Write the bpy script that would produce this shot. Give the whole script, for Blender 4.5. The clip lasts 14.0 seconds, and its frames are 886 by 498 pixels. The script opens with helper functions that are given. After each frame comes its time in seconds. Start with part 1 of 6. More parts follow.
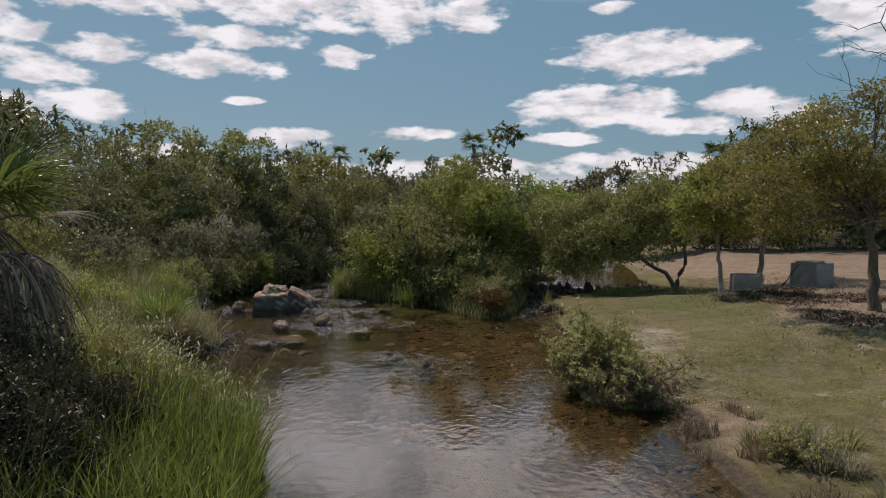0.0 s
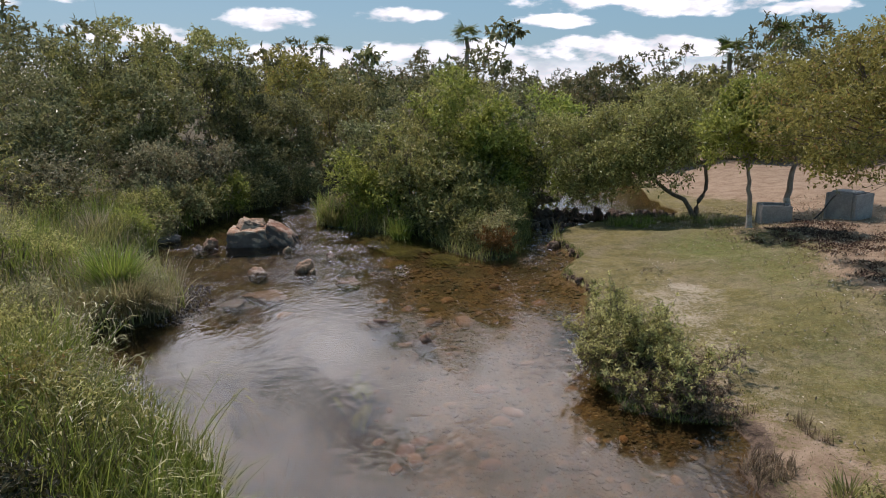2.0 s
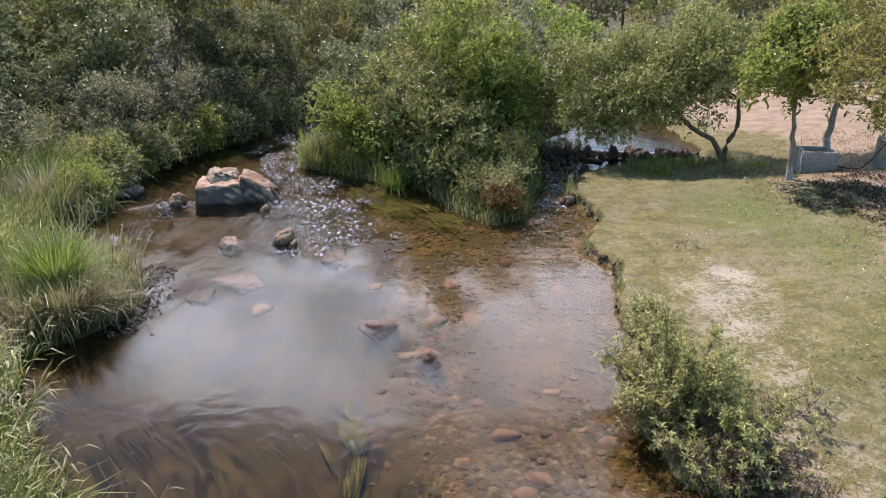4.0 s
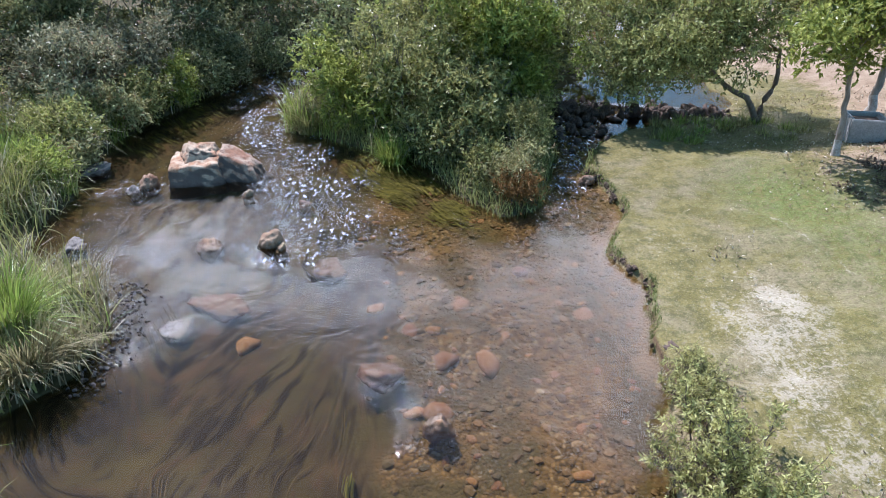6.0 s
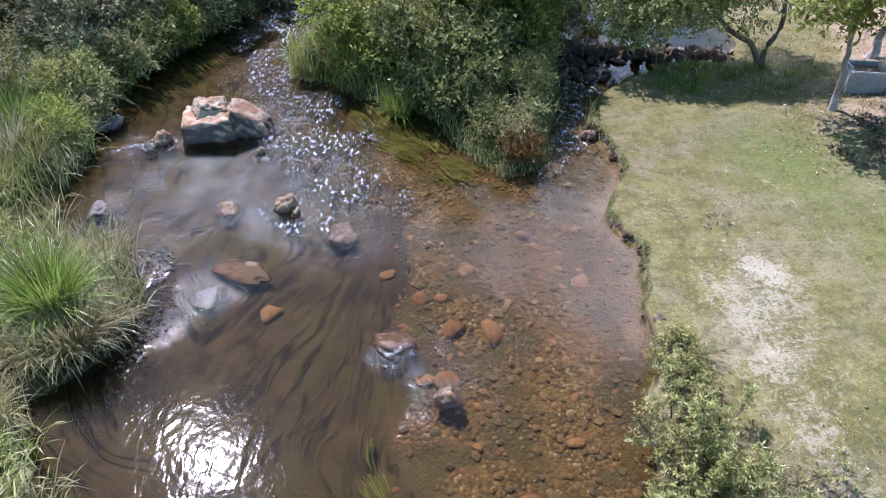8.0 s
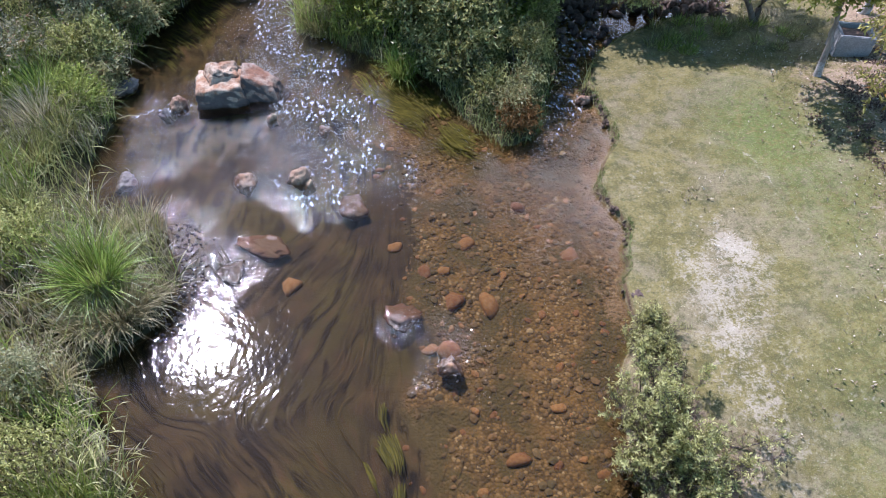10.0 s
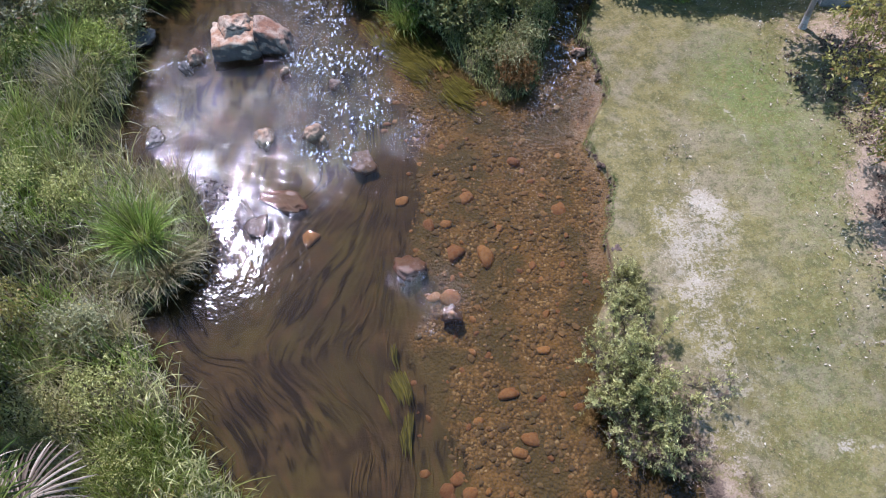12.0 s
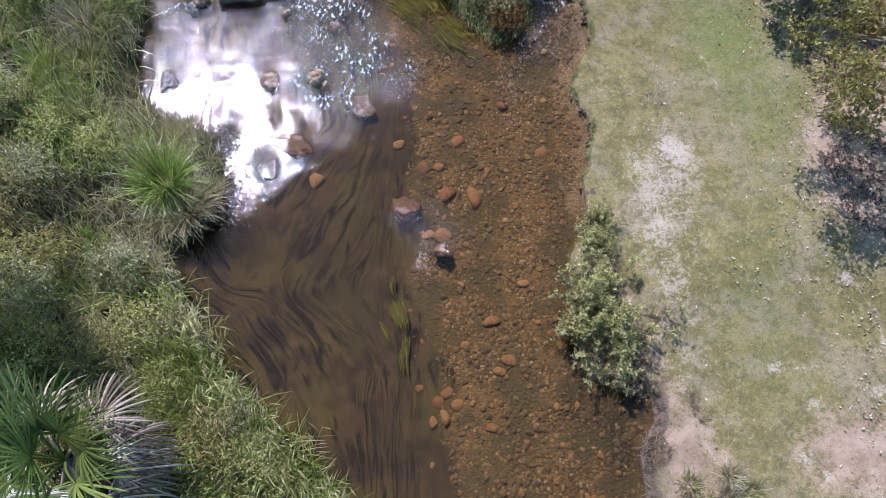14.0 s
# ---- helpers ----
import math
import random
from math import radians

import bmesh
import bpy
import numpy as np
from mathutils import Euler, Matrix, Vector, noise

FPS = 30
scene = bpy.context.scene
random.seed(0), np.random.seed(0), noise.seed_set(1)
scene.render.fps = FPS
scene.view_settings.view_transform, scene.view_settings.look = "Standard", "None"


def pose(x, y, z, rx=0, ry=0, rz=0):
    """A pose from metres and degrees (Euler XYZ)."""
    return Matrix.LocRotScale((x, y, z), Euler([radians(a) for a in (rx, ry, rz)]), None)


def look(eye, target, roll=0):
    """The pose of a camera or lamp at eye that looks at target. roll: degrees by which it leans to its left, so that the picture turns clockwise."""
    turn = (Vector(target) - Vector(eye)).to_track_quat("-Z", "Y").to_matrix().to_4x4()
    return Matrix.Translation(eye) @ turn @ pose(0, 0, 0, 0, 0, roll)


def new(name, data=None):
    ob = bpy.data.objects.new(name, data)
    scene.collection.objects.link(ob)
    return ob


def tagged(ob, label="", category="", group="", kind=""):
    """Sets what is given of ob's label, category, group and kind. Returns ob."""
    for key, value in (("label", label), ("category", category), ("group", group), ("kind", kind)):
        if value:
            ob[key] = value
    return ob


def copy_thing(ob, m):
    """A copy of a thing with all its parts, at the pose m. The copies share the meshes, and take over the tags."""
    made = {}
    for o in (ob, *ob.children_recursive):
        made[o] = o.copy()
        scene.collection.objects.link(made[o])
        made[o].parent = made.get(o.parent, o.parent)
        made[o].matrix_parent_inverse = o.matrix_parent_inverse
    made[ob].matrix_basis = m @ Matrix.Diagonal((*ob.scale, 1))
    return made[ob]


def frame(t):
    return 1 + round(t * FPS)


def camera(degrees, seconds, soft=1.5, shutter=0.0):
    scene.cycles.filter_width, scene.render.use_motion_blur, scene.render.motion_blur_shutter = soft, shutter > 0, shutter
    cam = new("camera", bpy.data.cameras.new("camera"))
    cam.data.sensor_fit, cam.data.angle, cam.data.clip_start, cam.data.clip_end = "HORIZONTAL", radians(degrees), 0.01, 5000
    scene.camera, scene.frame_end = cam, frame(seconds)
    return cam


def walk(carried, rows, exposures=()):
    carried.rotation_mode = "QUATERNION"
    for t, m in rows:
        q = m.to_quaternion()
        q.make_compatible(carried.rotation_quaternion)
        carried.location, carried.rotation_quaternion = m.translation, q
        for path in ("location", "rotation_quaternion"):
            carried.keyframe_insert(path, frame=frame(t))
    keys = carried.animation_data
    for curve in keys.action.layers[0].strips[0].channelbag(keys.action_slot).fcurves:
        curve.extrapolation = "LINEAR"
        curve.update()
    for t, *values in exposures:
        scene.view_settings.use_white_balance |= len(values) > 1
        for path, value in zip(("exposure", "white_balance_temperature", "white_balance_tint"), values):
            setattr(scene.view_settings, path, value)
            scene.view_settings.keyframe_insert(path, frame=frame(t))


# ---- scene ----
cam = camera(65.7, 14.0, soft=1.0)
METRES, EYE, TILT, LEAN, TURN = 12.5, 2.59, -3.6, 0.0, 0.0
ROWS = [
    (0.0, 0.0, 0.0, 0.0, -0.0, 0.0, 0.0),
    (0.5, -0.0044, 0.0399, 0.0172, -0.27, -2.35, 0.03),
    (1.0, -0.008, 0.0793, 0.036, -0.54, -4.7, 0.04),
    (1.5, -0.0113, 0.1178, 0.0549, -0.8, -7.03, 0.05),
    (2.0, -0.0153, 0.1563, 0.0741, -1.01, -9.31, 0.08),
    (2.5, -0.0197, 0.1956, 0.0924, -1.22, -11.54, 0.08),
    (3.0, -0.0226, 0.2355, 0.1111, -1.42, -13.74, 0.05),
    (5.5, -0.0353, 0.436, 0.2084, -2.33, -24.74, 0.05),
    (6.0, -0.0383, 0.4652, 0.2305, -2.42, -26.72, 0.07),
    (6.5, -0.0396, 0.4743, 0.2516, -2.49, -28.88, 0.09),
    (7.0, -0.0421, 0.4731, 0.2757, -2.53, -31.08, 0.1),
    (7.5, -0.0453, 0.4703, 0.3003, -2.51, -33.26, 0.12),
    (8.0, -0.0461, 0.4679, 0.3248, -2.46, -35.48, 0.13),
    (10.5, -0.0494, 0.4665, 0.4797, -2.44, -46.44, 0.1),
    (11.0, -0.0493, 0.4652, 0.5106, -2.37, -48.72, 0.13),
    (11.5, -0.0491, 0.4626, 0.5425, -2.33, -50.97, 0.17),
    (12.0, -0.0486, 0.4599, 0.5755, -2.29, -53.22, 0.23),
    (12.5, -0.0468, 0.4575, 0.6105, -2.26, -55.53, 0.23),
    (13.0, -0.0431, 0.4583, 0.6455, -2.22, -57.79, 0.22),
    (13.5, -0.0394, 0.4595, 0.6801, -2.2, -60.14, 0.25),
    (14.0, -0.0362, 0.4598, 0.7054, -2.17, -62.47, 0.26),
]
# exposure follows the camera's own metering
EXPOSURES = [(0.0, -0.92, 7000, 24), (1.5, -0.56, 6950, 25), (2.0, -0.42, 6850, 26), (3.0, 0.0, 6750, 29), (5.5, 0.62, 5750, 22), (8.0, 0.6, 5650, 27), (10.5, 0.48, 5600, 30), (14.0, 0.35, 5600, 31)]
walk(cam, [(t, pose(0, 0, EYE, TILT, LEAN, TURN) @ pose(METRES * x, METRES * y, METRES * z, 90 + pitch, roll, yaw)) for t, x, y, z, yaw, pitch, roll in ROWS], EXPOSURES)

# ---------------------------------------------------------------- light
SUN_EL, SUN_AZ = 52.4, -28.0      # degrees; azimuth from +y towards +x
sun_dir = Vector((math.sin(radians(SUN_AZ)) * math.cos(radians(SUN_EL)), math.cos(radians(SUN_AZ)) * math.cos(radians(SUN_EL)), math.sin(radians(SUN_EL))))
sun = new("sun", bpy.data.lights.new("sun", "SUN"))
sun.data.energy, sun.data.angle, sun.data.color = 5.0, radians(0.53), (1.0, 0.965, 0.92)
sun.matrix_world = look(sun_dir * 60, (0, 0, 0))


class Nodes:
    """Short hand for building a node tree."""

    def __init__(self, tree):
        self.tree = tree
        tree.nodes.clear()

    def add(self, kind, out=0, props=None, **sockets):
        n = self.tree.nodes.new(kind)
        for k, v in (props or {}).items():
            setattr(n, k, v)
        for k, v in sockets.items():
            key = int(k[1:]) if k[0] == "i" and k[1:].isdigit() else k.replace("_", " ")
            s = n.inputs[key]
            if isinstance(v, bpy.types.NodeSocket):
                self.tree.links.new(v, s)
            else:
                s.default_value = v
        return n.outputs[out] if len(n.outputs) else None

    def math(self, op, a, b=0.0, c=0.0, clamp=False):
        return self.add("ShaderNodeMath", props={"operation": op, "use_clamp": clamp}, i0=a, i1=b, i2=c)

    def vmath(self, op, a, b=(0, 0, 0), c=None, out=0):
        kw = dict(i0=a, i1=b)
        if c is not None:
            kw["i2"] = c
        return self.add("ShaderNodeVectorMath", out=out, props={"operation": op}, **kw)

    def noise(self, vec, scale, detail=4.0, rough=0.55, out=0, dist=0.0):
        return self.add("ShaderNodeTexNoise", out=out, Vector=vec, Scale=scale, Detail=detail, Roughness=rough, Distortion=dist)

    def ramp(self, fac, stops):
        o = self.add("ShaderNodeValToRGB", Fac=fac)
        el = o.node.color_ramp.elements
        el[0].position, el[0].color = stops[0][0], (*stops[0][1], 1)
        el[1].position, el[1].color = stops[-1][0], (*stops[-1][1], 1)
        for p, c in stops[1:-1]:
            el.new(p).color = (*c, 1)
        return o

    def step(self, v, lo, hi, to0=0.0, to1=1.0):
        return self.add("ShaderNodeMapRange", props={"interpolation_type": "SMOOTHSTEP"}, i0=v, i1=lo, i2=hi, i3=to0, i4=to1)

    def mix(self, fac, a, b, blend="MIX"):
        n = self.tree.nodes.new("ShaderNodeMix")
        n.data_type, n.blend_type = "RGBA", blend
        for i, v in ((0, fac), (6, a), (7, b)):
            if isinstance(v, bpy.types.NodeSocket):
                self.tree.links.new(v, n.inputs[i])
            else:
                n.inputs[i].default_value = v if i == 0 else (*v, 1)
        return n.outputs[2]


# sky: blue with fair-weather cumulus, in degrees of azimuth and elevation
CLOUDS = [(-26, 16.4, 9, 2.6), (-24, 15.4, 7, 1.7), (-34, 10.4, 5, 1.2), (-33, 6.0, 5, 0.8), (-14, 15.6, 5, 1.8), (-17, 17.5, 10, 3.0), (-9, 16.5, 7, 3.0), (-33, 12.4, 4, 1.6), (-26, 11.4, 4, 1.2), (-18.5, 10.9, 6, 1.2),
          (-16, 13.0, 6, 1.0), (-8.4, 11.9, 2.6, 1.0), (-3.4, 15.0, 3.4, 2.2), (2.0, 15.2, 3.4, 1.7), (13.5, 15.4, 1.7, 0.7), (16.5, 11.7, 8.0, 2.0),
          (33, 13.0, 6, 3.0), (12.5, 7.9, 8.0, 1.9), (24, 7.6, 5.0, 1.6), (20, 6.3, 6, 0.9), (-2.2, 5.9, 4.2, 0.7), (-12.5, 5.5, 4.6, 0.9),
          (-33, 7.2, 3.5, 1.4), (10, 5.4, 3.6, 0.6), (-16, 8.3, 2.0, 0.4), (2, 3.0, 10, 1.2), (16, 3.3, 9, 1.3), (-10, 2.8, 8, 1.0), (-22, 4.0, 6, 0.9), (28, 5.8, 4, 0.6),
          (-42, 20, 8, 3), (42, 22, 8, 4), (-30, 9.6, 4, 1.2), (-27.5, 7.4, 4, 1.3)]
world = bpy.data.worlds.new("sky")
scene.world = world
world.use_nodes = True
w = Nodes(world.node_tree)
gen = w.add("ShaderNodeTexCoord")
sky = w.add("ShaderNodeTexSky", props={"sky_type": "NISHITA", "sun_disc": False, "sun_elevation": radians(SUN_EL), "sun_rotation": radians(SUN_AZ), "air_density": 1.0, "dust_density": 1.0, "ozone_density": 1.0})
sep = w.add("ShaderNodeSeparateXYZ", Vector=gen)
az = w.math("DEGREES", w.math("ARCTAN2", sep.node.outputs[0], sep.node.outputs[1]))
el = w.math("DEGREES", w.math("ARCSINE", sep.node.outputs[2]))
aim = w.add("ShaderNodeCombineXYZ", X=az, Y=el)
field = None
for a, e, cw, ch in CLOUDS:
    d = w.vmath("MULTIPLY_ADD", aim, (1 / cw, 1 / ch, 0), (-a / cw, -e / ch, 0))
    q = w.vmath("DOT_PRODUCT", d, d, out=1)
    field = q if field is None else w.math("MINIMUM", field, q)
stretch = w.vmath("MULTIPLY", aim, (0.34, 0.85, 0))
puff = w.noise(stretch, 0.95, 6.0, 0.54)
near_cloud = w.math("MAXIMUM", w.step(w.math("SUBTRACT", w.math("MULTIPLY_ADD", puff, 3.4, -0.95), field), -0.15, 0.5), w.step(el, 3.4, 1.2, 0.0, 0.85))
flat = w.vmath("SCALE", gen)
w.tree.links.new(w.math("DIVIDE", 1.0, w.math("MAXIMUM", sep.node.outputs[2], 0.12)), flat.node.inputs[3])
over = w.noise(flat, 2.1, 6.0, 0.6)
veer = w.math("SUBTRACT", az, w.math("MINIMUM", w.math("MAXIMUM", w.math("SUBTRACT", el, 18.0), 0.0), 14.0))
over_cloud = w.math("MULTIPLY", w.step(over, 0.38, 0.54), w.math("MULTIPLY", w.math("MULTIPLY", w.step(el, 15.5, 20.0), w.step(w.math("MULTIPLY_ADD", az, -0.3, el), 42.0, 36.0)), w.step(veer, 17.0, 8.0)))
shade = w.noise(w.vmath("ADD", stretch, (0.0, 0.35, 0.0)), 0.9, 5.0, 0.6)
cloud_col = w.mix(w.step(shade, 0.35, 0.62), (7.0, 7.75, 8.3), (10.9, 11.9, 12.3))
# clouds higher up, towards the sun, are lit from behind and glow
near_sun = w.vmath("DOT_PRODUCT", gen, tuple(sun_dir), out=1)
glow = w.step(near_sun, 0.5, 0.96, 1.35, 2.75)
lit = w.vmath("SCALE", cloud_col)
w.tree.links.new(glow, lit.node.inputs[3])
tint = w.mix(0.75, sky, w.mix(w.step(el, 12.0, 60.0), (1.25, 3.5, 4.8), (0.45, 1.35, 2.3)))
sky_col = w.mix(w.math("MULTIPLY", near_cloud, 0.96), tint, cloud_col)
sky_col = w.mix(w.math("MULTIPLY", over_cloud, 0.96), sky_col, lit)
bg = w.add("ShaderNodeBackground", Color=sky_col, Strength=0.145)
w.add("ShaderNodeOutputWorld", Surface=bg)


# ---------------------------------------------------------------- materials
def material(name):
    m = bpy.data.materials.new(name)
    m.use_nodes = True
    return m, Nodes(m.node_tree)


def finish(n, shader, disp=None):
    n.add("ShaderNodeOutputMaterial", Surface=shader)


def leaf_material(name, dark, mid, light, translucent=0.35, rough=0.5, odd=None, spec=0.35):
    m, n = material(name)
    isl = n.add("ShaderNodeNewGeometry", out=8)
    rnd = n.add("ShaderNodeObjectInfo", out=5)
    pos = n.add("ShaderNodeTexCoord", out=3)
    big = n.noise(pos, 1.1, 2.0)
    f = n.math("ADD", n.math("MULTIPLY", isl, 0.75), n.math("MULTIPLY", n.math("SUBTRACT", big, 0.25), 0.6))
    stops = [(0.15, dark), (0.5, mid), (0.95, light)]
    col = n.ramp(f, stops)
    if odd:
        col = n.mix(n.step(isl, 0.955, 0.965), col, odd)
    hsv = n.add("ShaderNodeHueSaturation", Hue=n.math("MULTIPLY_ADD", rnd, 0.03, 0.485), Saturation=1.0, Value=n.math("MULTIPLY_ADD", rnd, 0.4, 0.8), Color=col)
    p = n.add("ShaderNodeBsdfPrincipled", Base_Color=hsv, Roughness=rough, Specular_IOR_Level=spec)
    t = n.add("ShaderNodeBsdfTranslucent", Color=n.mix(0.5, hsv, light))
    finish(n, n.add("ShaderNodeMixShader", i0=translucent, i1=p, i2=t))
    return m


def bark_material(name, a, b, scale=18.0):
    m, n = material(name)
    pos = n.add("ShaderNodeTexCoord", out=3)
    v = n.vmath("MULTIPLY", pos, (1, 1, 0.3))
    f = n.noise(v, scale, 6.0, 0.65)
    col = n.mix(n.step(f, 0.3, 0.7), a, b)
    col = n.mix(n.step(n.noise(pos, 5.0, 3.0), 0.55, 0.7, 0.0, 0.6), col, (0.3, 0.3, 0.26))
    bump = n.add("ShaderNodeBump", Strength=0.8, Distance=0.02, Height=f)
    finish(n, n.add("ShaderNodeBsdfPrincipled", Base_Color=col, Roughness=0.9, Normal=bump))
    return m


def rock_material(name, a, b, c, wet=0.0, grey=0.0):
    m, n = material(name)
    pos = n.add("ShaderNodeTexCoord", out=3)
    rnd = n.add("ShaderNodeObjectInfo", out=5)
    pos = n.vmath("ADD", pos, n.vmath("SCALE", (7.0, 3.0, 5.0)))
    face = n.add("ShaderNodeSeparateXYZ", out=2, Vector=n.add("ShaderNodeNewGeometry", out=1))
    n1, n2, n3 = n.noise(pos, 4.0, 6.0, 0.6), n.noise(pos, 22.0, 6.0, 0.7), n.noise(pos, 90.0, 3.0, 0.6)
    col = n.mix(n.step(n1, 0.38, 0.6), a, b)
    col = n.mix(n.step(n2, 0.5, 0.68), col, c)
    # steep faces turn dark grey, by the amount in grey
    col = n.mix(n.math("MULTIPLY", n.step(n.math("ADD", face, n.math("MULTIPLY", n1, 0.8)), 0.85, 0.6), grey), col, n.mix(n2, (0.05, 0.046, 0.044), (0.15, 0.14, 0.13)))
    col = n.mix(n.step(n3, 0.55, 0.75, 0, 0.5), col, (0.08, 0.06, 0.05))
    hsv = n.add("ShaderNodeHueSaturation", Hue=n.math("MULTIPLY_ADD", rnd, 0.02, 0.49), Saturation=1.0, Value=n.math("MULTIPLY_ADD", rnd, 0.5, 0.7), Color=col)
    # wet below the splash line
    z = n.add("ShaderNodeSeparateXYZ", out=2, Vector=n.add("ShaderNodeNewGeometry"))
    damp = n.step(n.math("ADD", z, n.math("MULTIPLY", n2, 0.08)), 0.12, 0.05)
    hsv = n.mix(n.math("MULTIPLY", damp, 0.6 if wet else 0.0), hsv, (0.05, 0.035, 0.025))
    bump = n.add("ShaderNodeBump", Strength=0.7, Distance=0.02, Height=n.math("ADD", n2, n.math("MULTIPLY", n3, 0.4)))
    finish(n, n.add("ShaderNodeBsdfPrincipled", Base_Color=hsv, Roughness=n.math("MULTIPLY_ADD", damp, -0.35, 0.85), Normal=bump))
    return m


def plain_material(name, a, b, scale=30.0, rough=0.85, bump=0.3):
    m, n = material(name)
    pos = n.add("ShaderNodeTexCoord", out=3)
    f = n.noise(pos, scale, 5.0, 0.65)
    g = n.noise(pos, scale * 0.13, 3.0, 0.6)
    col = n.mix(n.step(n.math("ADD", n.math("MULTIPLY", f, 0.5), n.math("MULTIPLY", g, 0.5)), 0.38, 0.62), a, b)
    bp = n.add("ShaderNodeBump", Strength=bump, Distance=0.01, Height=f)
    finish(n, n.add("ShaderNodeBsdfPrincipled", Base_Color=col, Roughness=rough, Normal=bp))
    return m


M_LEAF_DARK = leaf_material("leaf_dark", (0.025, 0.034, 0.014), (0.16, 0.18, 0.064), (0.52, 0.51, 0.25), 0.24, 0.34)
M_LEAF_OLIVE = leaf_material("leaf_olive", (0.052, 0.06, 0.02), (0.26, 0.265, 0.078), (0.6, 0.57, 0.22), 0.28, 0.4)
M_LEAF_BRIGHT = leaf_material("leaf_bright", (0.043, 0.068, 0.012), (0.23, 0.3, 0.048), (0.55, 0.6, 0.16), 0.38, 0.4)
M_LEAF_YELLOW = leaf_material("leaf_yellowing", (0.075, 0.072, 0.02), (0.29, 0.28, 0.065), (0.58, 0.53, 0.16), 0.32, 0.45, odd=(0.45, 0.23, 0.09))
M_LEAF_GREY = leaf_material("leaf_grey", (0.055, 0.055, 0.026), (0.28, 0.27, 0.135), (0.66, 0.62, 0.38), 0.24, 0.4, odd=(0.38, 0.21, 0.12))
M_LEAF_BUSH = leaf_material("leaf_bush", (0.07, 0.07, 0.03), (0.28, 0.265, 0.11), (0.62, 0.58, 0.3), 0.4, 0.42, odd=(0.42, 0.22, 0.12))
# leaf colour darkened for the shaded side of the near left thicket
M_LEAF_SHADED = leaf_material("leaf_shaded", (0.018, 0.02, 0.01), (0.05, 0.052, 0.024), (0.15, 0.14, 0.065), 0.2, 0.45)
M_LEAF_RUST = leaf_material("leaf_rust", (0.12, 0.06, 0.02), (0.22, 0.1, 0.03), (0.3, 0.17, 0.06), 0.3, 0.6)
M_FAR = leaf_material("leaf_far", (0.045, 0.053, 0.022), (0.14, 0.15, 0.06), (0.32, 0.3, 0.13), 0.24, 0.5, odd=(0.33, 0.19, 0.1))
M_GRASS_TALL = leaf_material("grass_tall", (0.05, 0.06, 0.018), (0.2, 0.215, 0.06), (0.5, 0.48, 0.19), 0.32, 0.45)
M_GRASS_VIVID = leaf_material("grass_vivid", (0.05, 0.08, 0.012), (0.18, 0.26, 0.036), (0.45, 0.52, 0.13), 0.28, 0.38)
M_GRASS_DRY = leaf_material("grass_dry", (0.13, 0.11, 0.065), (0.34, 0.3, 0.18), (0.66, 0.6, 0.4), 0.3, 0.45)
M_GRASS_STRAW = leaf_material("grass_straw", (0.15, 0.13, 0.06), (0.36, 0.32, 0.15), (0.62, 0.56, 0.3), 0.35, 0.5)
# grass colour darkened to carry the shade on the near left bank
M_GRASS_SHADE = leaf_material("grass_shaded", (0.022, 0.024, 0.011), (0.06, 0.06, 0.024), (0.2, 0.185, 0.085), 0.2, 0.5)
M_LAWN = leaf_material("lawn_blade", (0.095, 0.088, 0.03), (0.185, 0.168, 0.068), (0.35, 0.31, 0.15), 0.25, 0.6)
M_LAWN_GREEN = leaf_material("lawn_green", (0.06, 0.085, 0.02), (0.14, 0.17, 0.045), (0.28, 0.31, 0.1), 0.3, 0.55)
M_FROND = leaf_material("frond_green", (0.03, 0.045, 0.01), (0.1, 0.14, 0.026), (0.27, 0.33, 0.08), 0.3, 0.3)
M_FROND_DRY = leaf_material("frond_dry", (0.06, 0.042, 0.03), (0.18, 0.135, 0.1), (0.5, 0.42, 0.32), 0.04, 0.75, spec=0.1)
M_LITTER = leaf_material("litter", (0.12, 0.07, 0.04), (0.36, 0.27, 0.16), (0.75, 0.7, 0.55), 0.1, 0.7)
M_BARK = bark_material("bark", (0.1, 0.07, 0.05), (0.24, 0.18, 0.13))
M_BARK_PALE = bark_material("bark_pale", (0.2, 0.16, 0.13), (0.38, 0.33, 0.28))
M_TWIG = bark_material("twig", (0.09, 0.07, 0.055), (0.2, 0.16, 0.13), 40.0)
M_ROCK = rock_material("river_rock", (0.28, 0.14, 0.07), (0.42, 0.29, 0.18), (0.16, 0.09, 0.06), 1.0)
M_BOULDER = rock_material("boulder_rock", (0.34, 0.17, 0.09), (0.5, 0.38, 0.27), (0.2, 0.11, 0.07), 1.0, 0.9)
M_ROCK_BED = rock_material("sunken_rock", (0.3, 0.12, 0.06), (0.28, 0.15, 0.08), (0.12, 0.07, 0.045), 1.0)
M_ROCK_GREY = rock_material("rock_grey", (0.13, 0.115, 0.1), (0.22, 0.2, 0.175), (0.08, 0.065, 0.055), 1.0)
M_ROCK_DARK = rock_material("dam_rock", (0.09, 0.06, 0.045), (0.19, 0.13, 0.095), (0.05, 0.038, 0.034), 1.0)
M_STONE_BED = rock_material("bed_stone", (0.3, 0.14, 0.05), (0.36, 0.21, 0.09), (0.12, 0.07, 0.035))
M_CONCRETE = plain_material("concrete", (0.26, 0.26, 0.25), (0.4, 0.39, 0.37), 35.0)
M_LIMEWASH = plain_material("limewash", (0.3, 0.27, 0.23), (0.62, 0.6, 0.56), 40.0)
M_HOSE = plain_material("hose", (0.03, 0.03, 0.03), (0.05, 0.05, 0.05), 30.0, 0.5)
